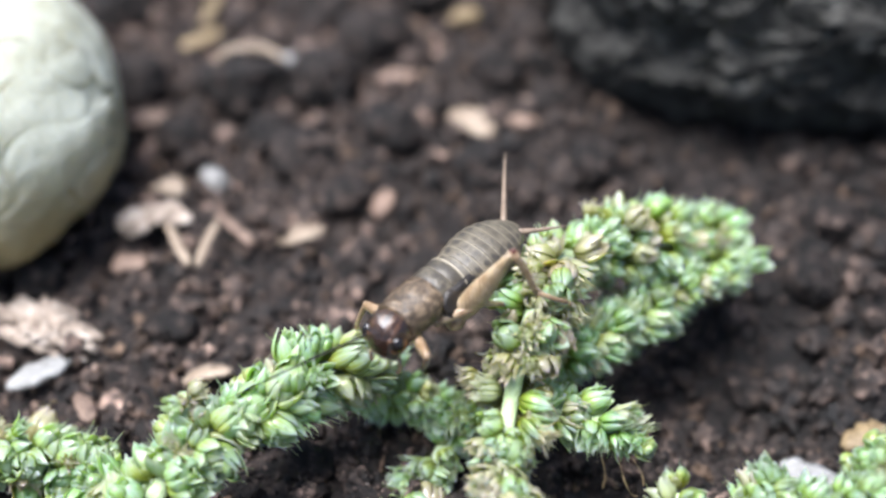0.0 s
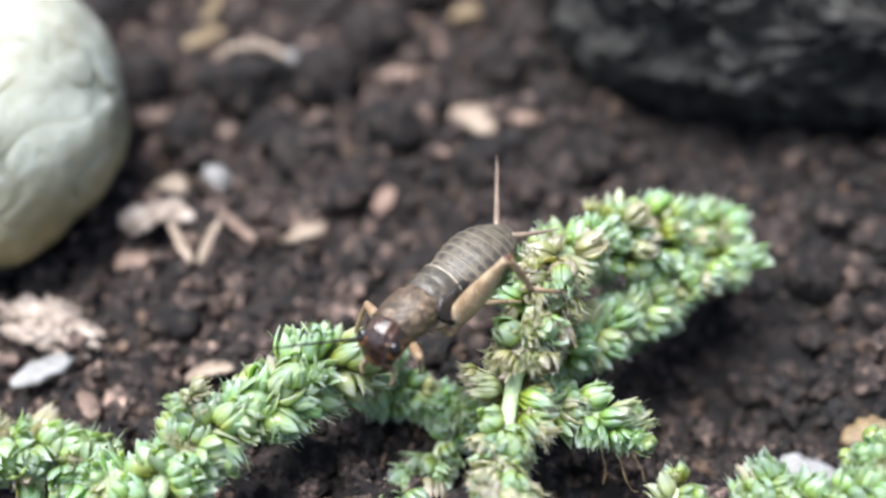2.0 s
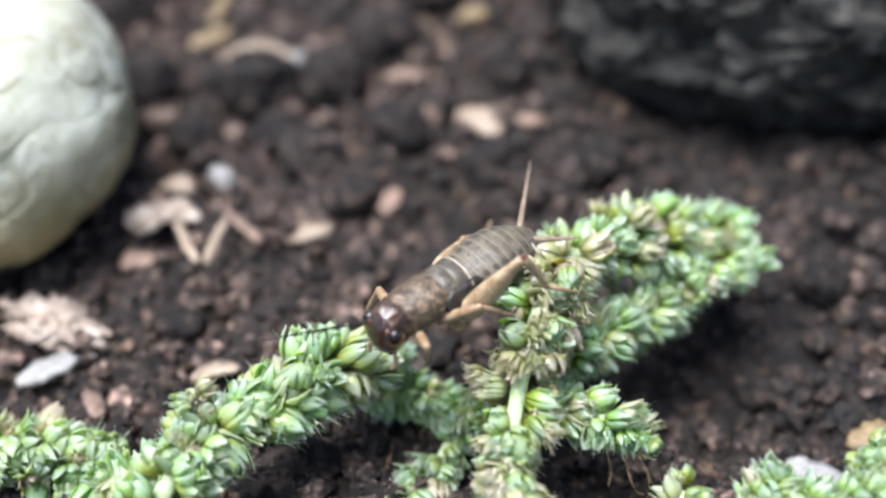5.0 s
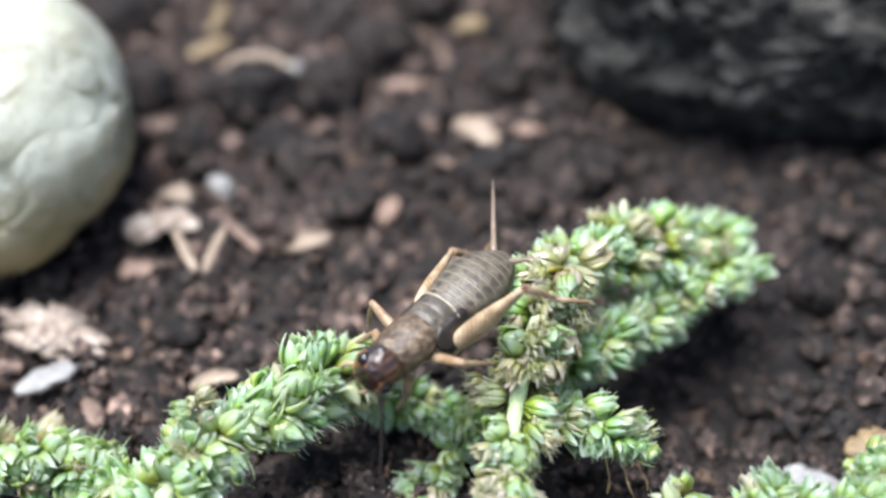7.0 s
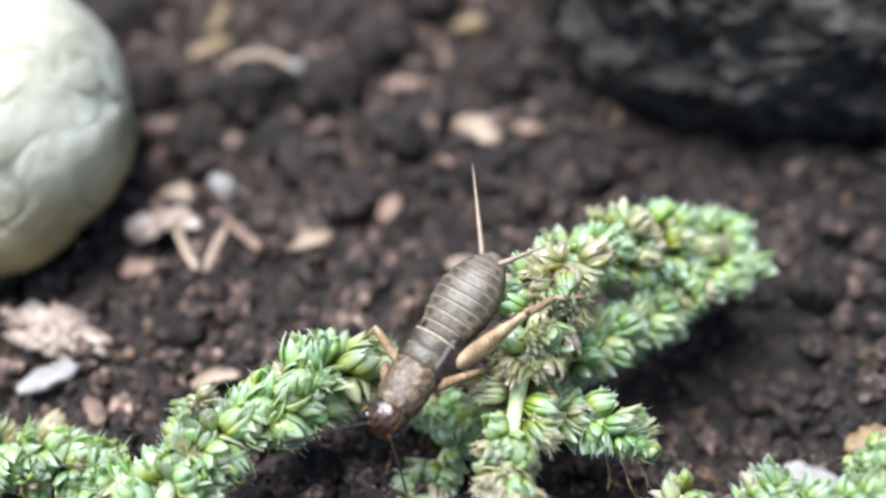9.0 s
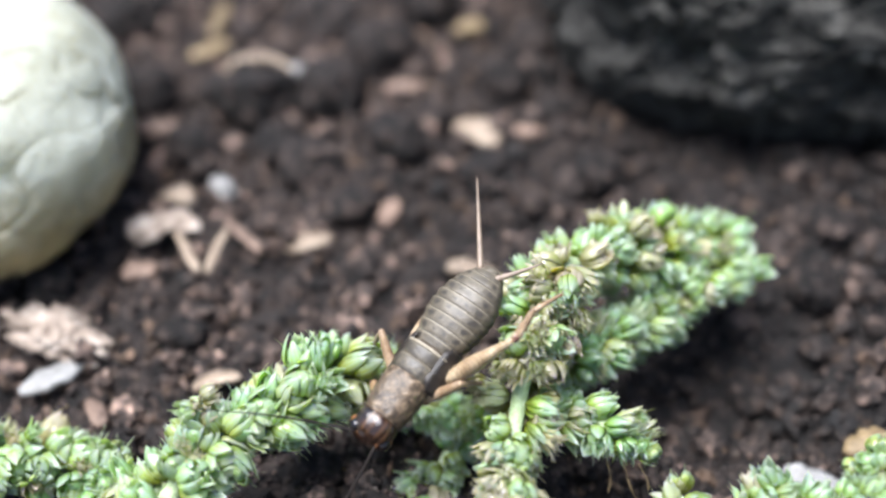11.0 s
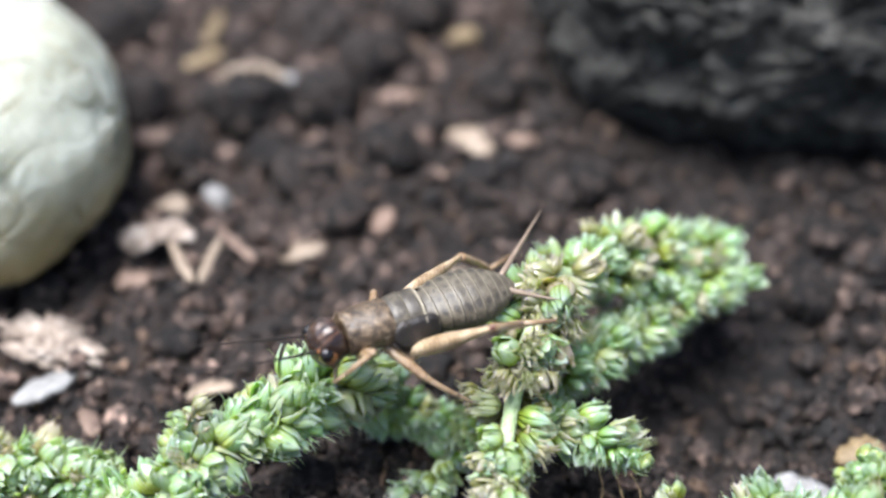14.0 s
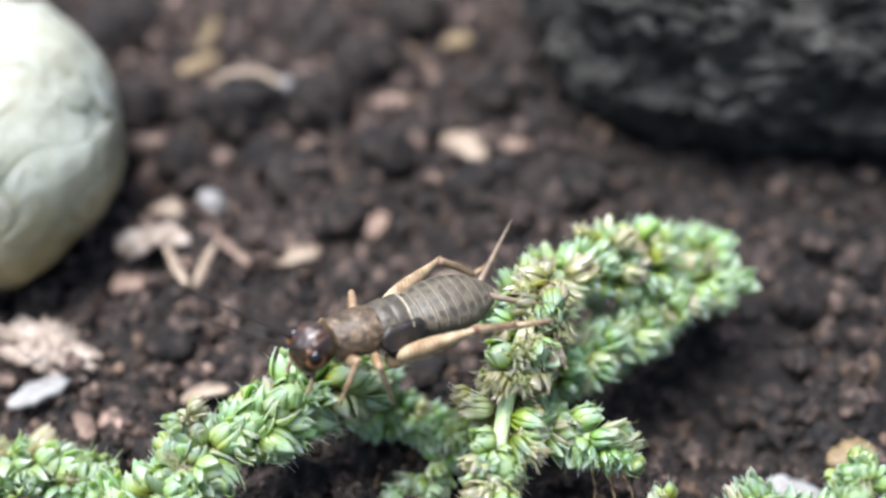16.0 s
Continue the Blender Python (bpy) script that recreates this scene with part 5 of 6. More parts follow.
    walk(MID_LEFT, [
        (0.0, pose(-0.00110, 0.00220, -0.00095, 28.3, 23.0, 153.1)),
        (0.5, pose(-0.00110, 0.00220, -0.00095, 20.4, 16.0, 156.4)),
        (1.0, pose(-0.00110, 0.00220, -0.00095, 19.8, 18.8, 154.4)),
        (1.5, pose(-0.00110, 0.00220, -0.00095, 19.8, 18.7, 154.6)),
        (2.0, pose(-0.00110, 0.00220, -0.00095, 23.1, 5.8, 153.8)),
        (2.5, pose(-0.00110, 0.00220, -0.00095, 48.4, 29.6, 153.2)),
        (3.0, pose(-0.00110, 0.00220, -0.00095, 39.4, 25.4, 154.1)),
        (3.5, pose(-0.00110, 0.00220, -0.00095, 19.8, 19.5, 156.2)),
        (4.0, pose(-0.00110, 0.00220, -0.00095, 39.9, 20.3, 150.8)),
        (4.2, pose(-0.00110, 0.00220, -0.00095, 44.9, 20.8, 148.6)),
        (6.3, pose(-0.00110, 0.00220, -0.00095, 49.9, 27.5, 142.3)),
        (6.5, pose(-0.00110, 0.00220, -0.00095, 53.7, 32.4, 133.5)),
        (6.7, pose(-0.00110, 0.00220, -0.00095, 44.7, 30.1, 128.7)),
        (7.0, pose(-0.00110, 0.00220, -0.00095, 49.4, 42.0, 122.9)),
        (7.5, pose(-0.00110, 0.00220, -0.00095, 53.3, 12.5, 138.9)),
        (8.0, pose(-0.00110, 0.00220, -0.00095, 50.3, 20.0, 135.5)),
        (8.5, pose(-0.00110, 0.00220, -0.00095, 50.8, 19.4, 139.0)),
        (9.0, pose(-0.00110, 0.00220, -0.00095, 50.0, 19.3, 141.5)),
        (9.2, pose(-0.00110, 0.00220, -0.00095, 48.5, 19.1, 141.4)),
        (11.3, pose(-0.00110, 0.00220, -0.00095, 36.7, 13.5, 145.7)),
        (11.5, pose(-0.00110, 0.00220, -0.00095, 45.6, 13.6, 150.8)),
        (12.0, pose(-0.00110, 0.00220, -0.00095, 52.8, 20.5, 139.9)),
        (12.5, pose(-0.00110, 0.00220, -0.00095, 41.9, 29.4, 113.6)),
        (13.0, pose(-0.00110, 0.00220, -0.00095, 27.5, 29.8, 104.6)),
        (13.2, pose(-0.00110, 0.00220, -0.00095, 47.8, 33.1, 96.6)),
        (13.4, pose(-0.00110, 0.00220, -0.00095, 34.2, 44.9, 92.4)),
        (13.6, pose(-0.00110, 0.00220, -0.00095, 28.7, 49.9, 105.3)),
        (14.0, pose(-0.00110, 0.00220, -0.00095, -28.7, 53.0, 99.2)),
        (14.5, pose(-0.00110, 0.00220, -0.00095, -35.8, 63.3, 87.3)),
        (15.0, pose(-0.00110, 0.00220, -0.00095, -111.8, 71.3, 4.6)),
        (15.5, pose(-0.00110, 0.00220, -0.00095, 17.2, 37.9, 102.1)),
        (16.0, pose(-0.00110, 0.00220, -0.00095, 38.2, 21.2, 78.7)),
    ])
    walk(MID_LEFT_SHIN, [
        (0.0, pose(0.00000, 0.00270, 0.00000, -67.5, -0.0, 0.0)),
        (0.5, pose(0.00000, 0.00270, 0.00000, -57.3, -0.0, -0.0)),
        (1.0, pose(0.00000, 0.00270, 0.00000, -57.2, 0.0, -0.0)),
        (1.5, pose(0.00000, 0.00270, 0.00000, -58.0, 0.0, 0.0)),
        (2.0, pose(0.00000, 0.00270, 0.00000, -40.9, -0.0, 0.0)),
        (2.5, pose(0.00000, 0.00270, 0.00000, -83.4, -0.0, -0.0)),
        (3.0, pose(0.00000, 0.00270, 0.00000, -75.1, -0.0, 0.0)),
        (3.5, pose(0.00000, 0.00270, 0.00000, -54.7, 0.0, 0.0)),
        (4.0, pose(0.00000, 0.00270, 0.00000, -82.0, 0.0, 0.0)),
        (4.2, pose(0.00000, 0.00270, 0.00000, -88.4, -0.0, 0.0)),
        (6.3, pose(0.00000, 0.00270, 0.00000, -84.8, -0.0, 0.0)),
        (6.5, pose(0.00000, 0.00270, 0.00000, -97.6, -0.0, 0.0)),
        (6.7, pose(0.00000, 0.00270, 0.00000, -97.2, -0.0, 0.0)),
        (7.0, pose(0.00000, 0.00270, 0.00000, -104.1, -0.0, -0.0)),
        (7.5, pose(0.00000, 0.00270, 0.00000, -113.8, -0.0, 0.0)),
        (8.0, pose(0.00000, 0.00270, 0.00000, -108.1, -0.0, -0.0)),
        (8.5, pose(0.00000, 0.00270, 0.00000, -108.8, 0.0, 0.0)),
        (9.0, pose(0.00000, 0.00270, 0.00000, -109.0, 0.0, -0.0)),
        (9.2, pose(0.00000, 0.00270, 0.00000, -109.3, -0.0, 0.0)),
        (11.3, pose(0.00000, 0.00270, 0.00000, -106.2, -0.0, 0.0)),
        (11.5, pose(0.00000, 0.00270, 0.00000, -109.6, -0.0, -0.0)),
        (12.0, pose(0.00000, 0.00270, 0.00000, -123.1, -0.0, 0.0)),
        (12.5, pose(0.00000, 0.00270, 0.00000, -125.7, -0.0, 0.0)),
        (13.0, pose(0.00000, 0.00270, 0.00000, -117.7, -0.0, 0.0)),
        (13.2, pose(0.00000, 0.00270, 0.00000, -132.0, 0.0, -0.0)),
        (13.4, pose(0.00000, 0.00270, 0.00000, -113.7, 0.0, 0.0)),
        (13.6, pose(0.00000, 0.00270, 0.00000, -92.4, -0.0, -0.0)),
        (14.0, pose(0.00000, 0.00270, 0.00000, -23.9, -0.0, -0.0)),
        (14.5, pose(0.00000, 0.00270, 0.00000, -22.2, -0.0, -0.0)),
        (15.0, pose(0.00000, 0.00270, 0.00000, -19.7, 0.0, 0.0)),
        (15.5, pose(0.00000, 0.00270, 0.00000, -81.5, 0.0, -0.0)),
        (16.0, pose(0.00000, 0.00270, 0.00000, -121.3, -0.0, 0.0)),
    ])
    walk(MID_RIGHT, [
        (0.0, pose(0.00110, 0.00220, -0.00095, -39.8, 1.1, -141.3)),
        (0.5, pose(0.00110, 0.00220, -0.00095, -34.4, 2.1, -138.8)),
        (1.0, pose(0.00110, 0.00220, -0.00095, -41.3, 0.6, -136.2)),
        (1.5, pose(0.00110, 0.00220, -0.00095, -45.9, -1.3, -129.1)),
        (2.0, pose(0.00110, 0.00220, -0.00095, -31.5, 4.1, -150.5)),
        (2.5, pose(0.00110, 0.00220, -0.00095, -59.9, -18.0, -87.6)),
        (3.0, pose(0.00110, 0.00220, -0.00095, -62.4, -16.5, -83.5)),
        (3.5, pose(0.00110, 0.00220, -0.00095, -68.5, -14.7, -74.2)),
        (4.0, pose(0.00110, 0.00220, -0.00095, -55.1, -8.4, -96.9)),
        (4.2, pose(0.00110, 0.00220, -0.00095, -52.0, -7.3, -100.2)),
        (6.3, pose(0.00110, 0.00220, -0.00095, -29.1, -16.0, -106.5)),
        (6.5, pose(0.00110, 0.00220, -0.00095, -10.6, -8.6, -107.9)),
        (6.7, pose(0.00110, 0.00220, -0.00095, 16.6, 1.6, -109.1)),
        (7.0, pose(0.00110, 0.00220, -0.00095, 2.5, -4.0, -105.0)),
        (7.5, pose(0.00110, 0.00220, -0.00095, 26.5, 18.6, -105.0)),
        (8.0, pose(0.00110, 0.00220, -0.00095, 27.3, 12.7, -108.6)),
        (8.5, pose(0.00110, 0.00220, -0.00095, 26.7, 12.5, -107.8)),
        (9.0, pose(0.00110, 0.00220, -0.00095, 26.1, 12.9, -106.8)),
        (9.2, pose(0.00110, 0.00220, -0.00095, 25.5, 14.2, -105.5)),
        (11.3, pose(0.00110, 0.00220, -0.00095, 26.4, 20.7, -121.2)),
        (11.5, pose(0.00110, 0.00220, -0.00095, 29.3, 15.8, -122.4)),
        (12.0, pose(0.00110, 0.00220, -0.00095, 31.8, 12.0, -117.1)),
        (12.5, pose(0.00110, 0.00220, -0.00095, 16.8, 6.8, -113.6)),
        (13.0, pose(0.00110, 0.00220, -0.00095, 19.2, 3.7, -117.6)),
        (13.2, pose(0.00110, 0.00220, -0.00095, 37.3, -1.3, -110.6)),
        (13.4, pose(0.00110, 0.00220, -0.00095, 6.1, -5.3, -117.6)),
        (13.6, pose(0.00110, 0.00220, -0.00095, -5.9, -4.5, -120.7)),
        (14.0, pose(0.00110, 0.00220, -0.00095, -17.2, 2.8, -117.4)),
        (14.5, pose(0.00110, 0.00220, -0.00095, -8.8, -1.3, -119.4)),
        (15.0, pose(0.00110, 0.00220, -0.00095, -10.7, -4.3, -111.6)),
        (15.5, pose(0.00110, 0.00220, -0.00095, -8.9, -4.8, -112.0)),
        (16.0, pose(0.00110, 0.00220, -0.00095, -4.9, -4.0, -113.3)),
    ])
    walk(MID_RIGHT_SHIN, [
        (0.0, pose(0.00000, 0.00270, 0.00000, -33.8, -0.0, -0.0)),
        (0.5, pose(0.00000, 0.00270, 0.00000, -41.4, -0.0, 0.0)),
        (1.0, pose(0.00000, 0.00270, 0.00000, -33.5, -0.0, 0.0)),
        (1.5, pose(0.00000, 0.00270, 0.00000, -28.9, 0.0, -0.0)),
        (2.0, pose(0.00000, 0.00270, 0.00000, -43.0, 0.0, 0.0)),
        (2.5, pose(0.00000, 0.00270, 0.00000, -19.4, -0.0, 0.0)),
        (3.0, pose(0.00000, 0.00270, 0.00000, -17.9, 0.0, 0.0)),
        (3.5, pose(0.00000, 0.00270, 0.00000, -13.7, 0.0, -0.0)),
        (4.0, pose(0.00000, 0.00270, 0.00000, -22.3, 0.0, -0.0)),
        (4.2, pose(0.00000, 0.00270, 0.00000, -25.0, -0.0, 0.0)),
        (6.3, pose(0.00000, 0.00270, 0.00000, -46.0, 0.0, -0.0)),
        (6.5, pose(0.00000, 0.00270, 0.00000, -64.2, 0.0, 0.0)),
        (6.7, pose(0.00000, 0.00270, 0.00000, -92.3, -0.0, 0.0)),
        (7.0, pose(0.00000, 0.00270, 0.00000, -77.5, -0.0, -0.0)),
        (7.5, pose(0.00000, 0.00270, 0.00000, -92.7, 0.0, -0.0)),
        (8.0, pose(0.00000, 0.00270, 0.00000, -97.5, -0.0, -0.0)),
        (8.5, pose(0.00000, 0.00270, 0.00000, -93.6, -0.0, -0.0)),
        (9.0, pose(0.00000, 0.00270, 0.00000, -90.6, -0.0, 0.0)),
        (9.2, pose(0.00000, 0.00270, 0.00000, -90.0, -0.0, -0.0)),
        (11.3, pose(0.00000, 0.00270, 0.00000, -103.7, 0.0, 0.0)),
        (11.5, pose(0.00000, 0.00270, 0.00000, -99.7, -0.0, 0.0)),
        (12.0, pose(0.00000, 0.00270, 0.00000, -102.3, 0.0, 0.0)),
        (12.5, pose(0.00000, 0.00270, 0.00000, -93.6, 0.0, -0.0)),
        (13.0, pose(0.00000, 0.00270, 0.00000, -94.9, -0.0, -0.0)),
        (13.2, pose(0.00000, 0.00270, 0.00000, -107.3, -0.0, 0.0)),
        (13.4, pose(0.00000, 0.00270, 0.00000, -77.2, -0.0, 0.0)),
        (13.6, pose(0.00000, 0.00270, 0.00000, -65.0, 0.0, 0.0)),
        (14.0, pose(0.00000, 0.00270, 0.00000, -58.9, 0.0, -0.0)),
        (14.5, pose(0.00000, 0.00270, 0.00000, -64.4, -0.0, -0.0)),
        (15.0, pose(0.00000, 0.00270, 0.00000, -62.8, -0.0, 0.0)),
        (15.5, pose(0.00000, 0.00270, 0.00000, -63.8, -0.0, -0.0)),
        (16.0, pose(0.00000, 0.00270, 0.00000, -67.3, 0.0, -0.0)),
    ])
    walk(FORE_LEFT, [
        (0.0, pose(-0.00100, 0.00380, -0.00095, 25.8, 7.9, 58.5)),
        (0.5, pose(-0.00100, 0.00380, -0.00095, 29.7, 7.1, 62.8)),
        (1.0, pose(-0.00100, 0.00380, -0.00095, 22.1, 5.9, 54.6)),
        (1.5, pose(-0.00100, 0.00380, -0.00095, 18.3, 4.4, 47.3)),
        (2.0, pose(-0.00100, 0.00380, -0.00095, 35.4, 11.2, 59.6)),
        (2.5, pose(-0.00100, 0.00380, -0.00095, 8.2, 5.9, 47.0)),
        (3.0, pose(-0.00100, 0.00380, -0.00095, 23.1, 5.6, 60.3)),
        (3.5, pose(-0.00100, 0.00380, -0.00095, 30.7, 8.9, 84.2)),
        (4.0, pose(-0.00100, 0.00380, -0.00095, 36.3, 8.1, 77.2)),
        (4.2, pose(-0.00100, 0.00380, -0.00095, 36.4, 8.3, 74.2)),
        (6.3, pose(-0.00100, 0.00380, -0.00095, 25.1, 17.7, 58.8)),
        (6.5, pose(-0.00100, 0.00380, -0.00095, 30.8, 0.1, 35.2)),
        (6.7, pose(-0.00100, 0.00380, -0.00095, -67.2, 3.1, -131.1)),
        (7.0, pose(-0.00100, 0.00380, -0.00095, -98.0, -2.4, 50.9)),
        (7.5, pose(-0.00100, 0.00380, -0.00095, -76.4, 26.8, -143.3)),
        (8.0, pose(-0.00100, 0.00380, -0.00095, -81.3, 21.5, -166.1)),
        (8.5, pose(-0.00100, 0.00380, -0.00095, -72.6, 23.2, -153.5)),
        (9.0, pose(-0.00100, 0.00380, -0.00095, -66.8, 24.5, -146.8)),
        (9.2, pose(-0.00100, 0.00380, -0.00095, -67.0, 25.7, -145.2)),
        (11.3, pose(-0.00100, 0.00380, -0.00095, -70.0, 23.8, -172.9)),
        (11.5, pose(-0.00100, 0.00380, -0.00095, -56.9, 22.8, -160.9)),
        (12.0, pose(-0.00100, 0.00380, -0.00095, -55.8, 24.5, -153.6)),
        (12.5, pose(-0.00100, 0.00380, -0.00095, 72.5, -28.0, -19.9)),
        (13.0, pose(-0.00100, 0.00380, -0.00095, 75.5, -31.3, -24.2)),
        (13.2, pose(-0.00100, 0.00380, -0.00095, 69.6, -30.9, -39.2)),
        (13.4, pose(-0.00100, 0.00380, -0.00095, 54.0, -31.2, 0.1)),
        (13.6, pose(-0.00100, 0.00380, -0.00095, 60.7, -32.4, 22.8)),
        (14.0, pose(-0.00100, 0.00380, -0.00095, 71.4, -31.7, 31.4)),
        (14.5, pose(-0.00100, 0.00380, -0.00095, 63.1, -25.6, 36.2)),
        (15.0, pose(-0.00100, 0.00380, -0.00095, 53.2, -21.2, 45.6)),
        (15.5, pose(-0.00100, 0.00380, -0.00095, 50.3, -15.6, 50.9)),
        (16.0, pose(-0.00100, 0.00380, -0.00095, 51.8, -11.3, 57.6)),
    ])
    walk(FORE_LEFT_SHIN, [
        (0.0, pose(0.00000, 0.00240, 0.00000, -138.4, -0.0, -0.0)),
        (0.5, pose(0.00000, 0.00240, 0.00000, -143.2, 0.0, -0.0)),
        (1.0, pose(0.00000, 0.00240, 0.00000, -134.7, -0.0, 0.0)),
        (1.5, pose(0.00000, 0.00240, 0.00000, -129.6, -0.0, 0.0)),
        (2.0, pose(0.00000, 0.00240, 0.00000, -143.0, -0.0, 0.0)),
        (2.5, pose(0.00000, 0.00240, 0.00000, -124.2, -0.0, -0.0)),
        (3.0, pose(0.00000, 0.00240, 0.00000, -138.2, -0.0, -0.0)),
        (3.5, pose(0.00000, 0.00240, 0.00000, -144.7, 0.0, 0.0)),
        (4.0, pose(0.00000, 0.00240, 0.00000, -148.5, 0.0, 0.0)),
        (4.2, pose(0.00000, 0.00240, 0.00000, -148.0, 0.0, -0.0)),
        (6.3, pose(0.00000, 0.00240, 0.00000, -139.2, -0.0, -0.0)),
        (6.5, pose(0.00000, 0.00240, 0.00000, -146.1, 0.0, 0.0)),
        (6.7, pose(0.00000, 0.00240, 0.00000, -3.3, -0.0, -0.0)),
        (7.0, pose(0.00000, 0.00240, 0.00000, -12.8, -0.0, -0.0)),
        (7.5, pose(0.00000, 0.00240, 0.00000, -17.7, -0.0, 0.0)),
        (8.0, pose(0.00000, 0.00240, 0.00000, -17.1, 0.0, 0.0)),
        (8.5, pose(0.00000, 0.00240, 0.00000, -21.8, -0.0, 0.0)),
        (9.0, pose(0.00000, 0.00240, 0.00000, -26.0, -0.0, 0.0)),
        (9.2, pose(0.00000, 0.00240, 0.00000, -26.7, 0.0, -0.0)),
        (11.3, pose(0.00000, 0.00240, 0.00000, -28.6, 0.0, 0.0)),
        (11.5, pose(0.00000, 0.00240, 0.00000, -30.5, -0.0, 0.0)),
        (12.0, pose(0.00000, 0.00240, 0.00000, -25.5, 0.0, 0.0)),
        (12.5, pose(0.00000, 0.00240, 0.00000, -155.0, 0.0, 0.0)),
        (13.0, pose(0.00000, 0.00240, 0.00000, -157.0, -0.0, 0.0)),
        (13.2, pose(0.00000, 0.00240, 0.00000, -144.9, 0.0, 0.0)),
        (13.4, pose(0.00000, 0.00240, 0.00000, -135.2, -0.0, 0.0)),
        (13.6, pose(0.00000, 0.00240, 0.00000, -122.1, -0.0, 0.0)),
        (14.0, pose(0.00000, 0.00240, 0.00000, -130.0, -0.0, -0.0)),
        (14.5, pose(0.00000, 0.00240, 0.00000, -131.1, 0.0, 0.0)),
        (15.0, pose(0.00000, 0.00240, 0.00000, -124.6, -0.0, 0.0)),
        (15.5, pose(0.00000, 0.00240, 0.00000, -123.8, -0.0, 0.0)),
        (16.0, pose(0.00000, 0.00240, 0.00000, -124.3, -0.0, -0.0)),
    ])
    walk(FORE_RIGHT, [
        (0.0, pose(0.00100, 0.00380, -0.00095, -25.9, 8.1, -106.5)),
        (0.5, pose(0.00100, 0.00380, -0.00095, -17.3, 21.1, -124.1)),
        (1.0, pose(0.00100, 0.00380, -0.00095, -27.3, 17.4, -118.6)),
        (1.5, pose(0.00100, 0.00380, -0.00095, -31.0, 13.4, -106.4)),
        (2.0, pose(0.00100, 0.00380, -0.00095, -19.5, 13.0, -119.5)),
        (2.5, pose(0.00100, 0.00380, -0.00095, -36.9, -3.1, -78.7)),
        (3.0, pose(0.00100, 0.00380, -0.00095, -33.2, 0.3, -90.8)),
        (3.5, pose(0.00100, 0.00380, -0.00095, -32.8, 4.7, -102.1)),
        (4.0, pose(0.00100, 0.00380, -0.00095, -21.7, 13.0, -114.6)),
        (4.2, pose(0.00100, 0.00380, -0.00095, -18.6, 15.7, -118.4)),
        (6.3, pose(0.00100, 0.00380, -0.00095, -14.5, 2.3, -110.5)),
        (6.5, pose(0.00100, 0.00380, -0.00095, -2.0, 7.6, -114.2)),
        (6.7, pose(0.00100, 0.00380, -0.00095, 18.0, 17.5, -120.1)),
        (7.0, pose(0.00100, 0.00380, -0.00095, -25.6, 33.1, -144.7)),
        (7.5, pose(0.00100, 0.00380, -0.00095, -40.6, 60.3, -168.2)),
        (8.0, pose(0.00100, 0.00380, -0.00095, -45.1, 50.5, -176.4)),
        (8.5, pose(0.00100, 0.00380, -0.00095, -43.7, 50.3, -171.4)),
        (9.0, pose(0.00100, 0.00380, -0.00095, -45.2, 50.3, -169.1)),
        (9.2, pose(0.00100, 0.00380, -0.00095, -50.2, 50.2, -170.8)),
        (11.3, pose(0.00100, 0.00380, -0.00095, -48.6, 30.9, -145.7)),
        (11.5, pose(0.00100, 0.00380, -0.00095, -35.2, 23.1, -134.3)),
        (12.0, pose(0.00100, 0.00380, -0.00095, -22.8, 31.3, -129.1)),
        (12.5, pose(0.00100, 0.00380, -0.00095, -29.3, 42.2, -132.5)),
        (13.0, pose(0.00100, 0.00380, -0.00095, -6.6, 50.6, -121.9)),
        (13.2, pose(0.00100, 0.00380, -0.00095, 33.3, 13.1, -86.4)),
        (13.4, pose(0.00100, 0.00380, -0.00095, -8.2, 11.8, -101.7)),
        (13.6, pose(0.00100, 0.00380, -0.00095, -24.5, 6.3, -103.3)),
        (14.0, pose(0.00100, 0.00380, -0.00095, -35.8, 17.4, -111.3)),
        (14.5, pose(0.00100, 0.00380, -0.00095, -27.5, 14.1, -115.6)),
        (15.0, pose(0.00100, 0.00380, -0.00095, -29.3, 12.9, -112.3)),
        (15.5, pose(0.00100, 0.00380, -0.00095, -30.9, 12.5, -112.7)),
        (16.0, pose(0.00100, 0.00380, -0.00095, -30.6, 13.4, -114.5)),
    ])
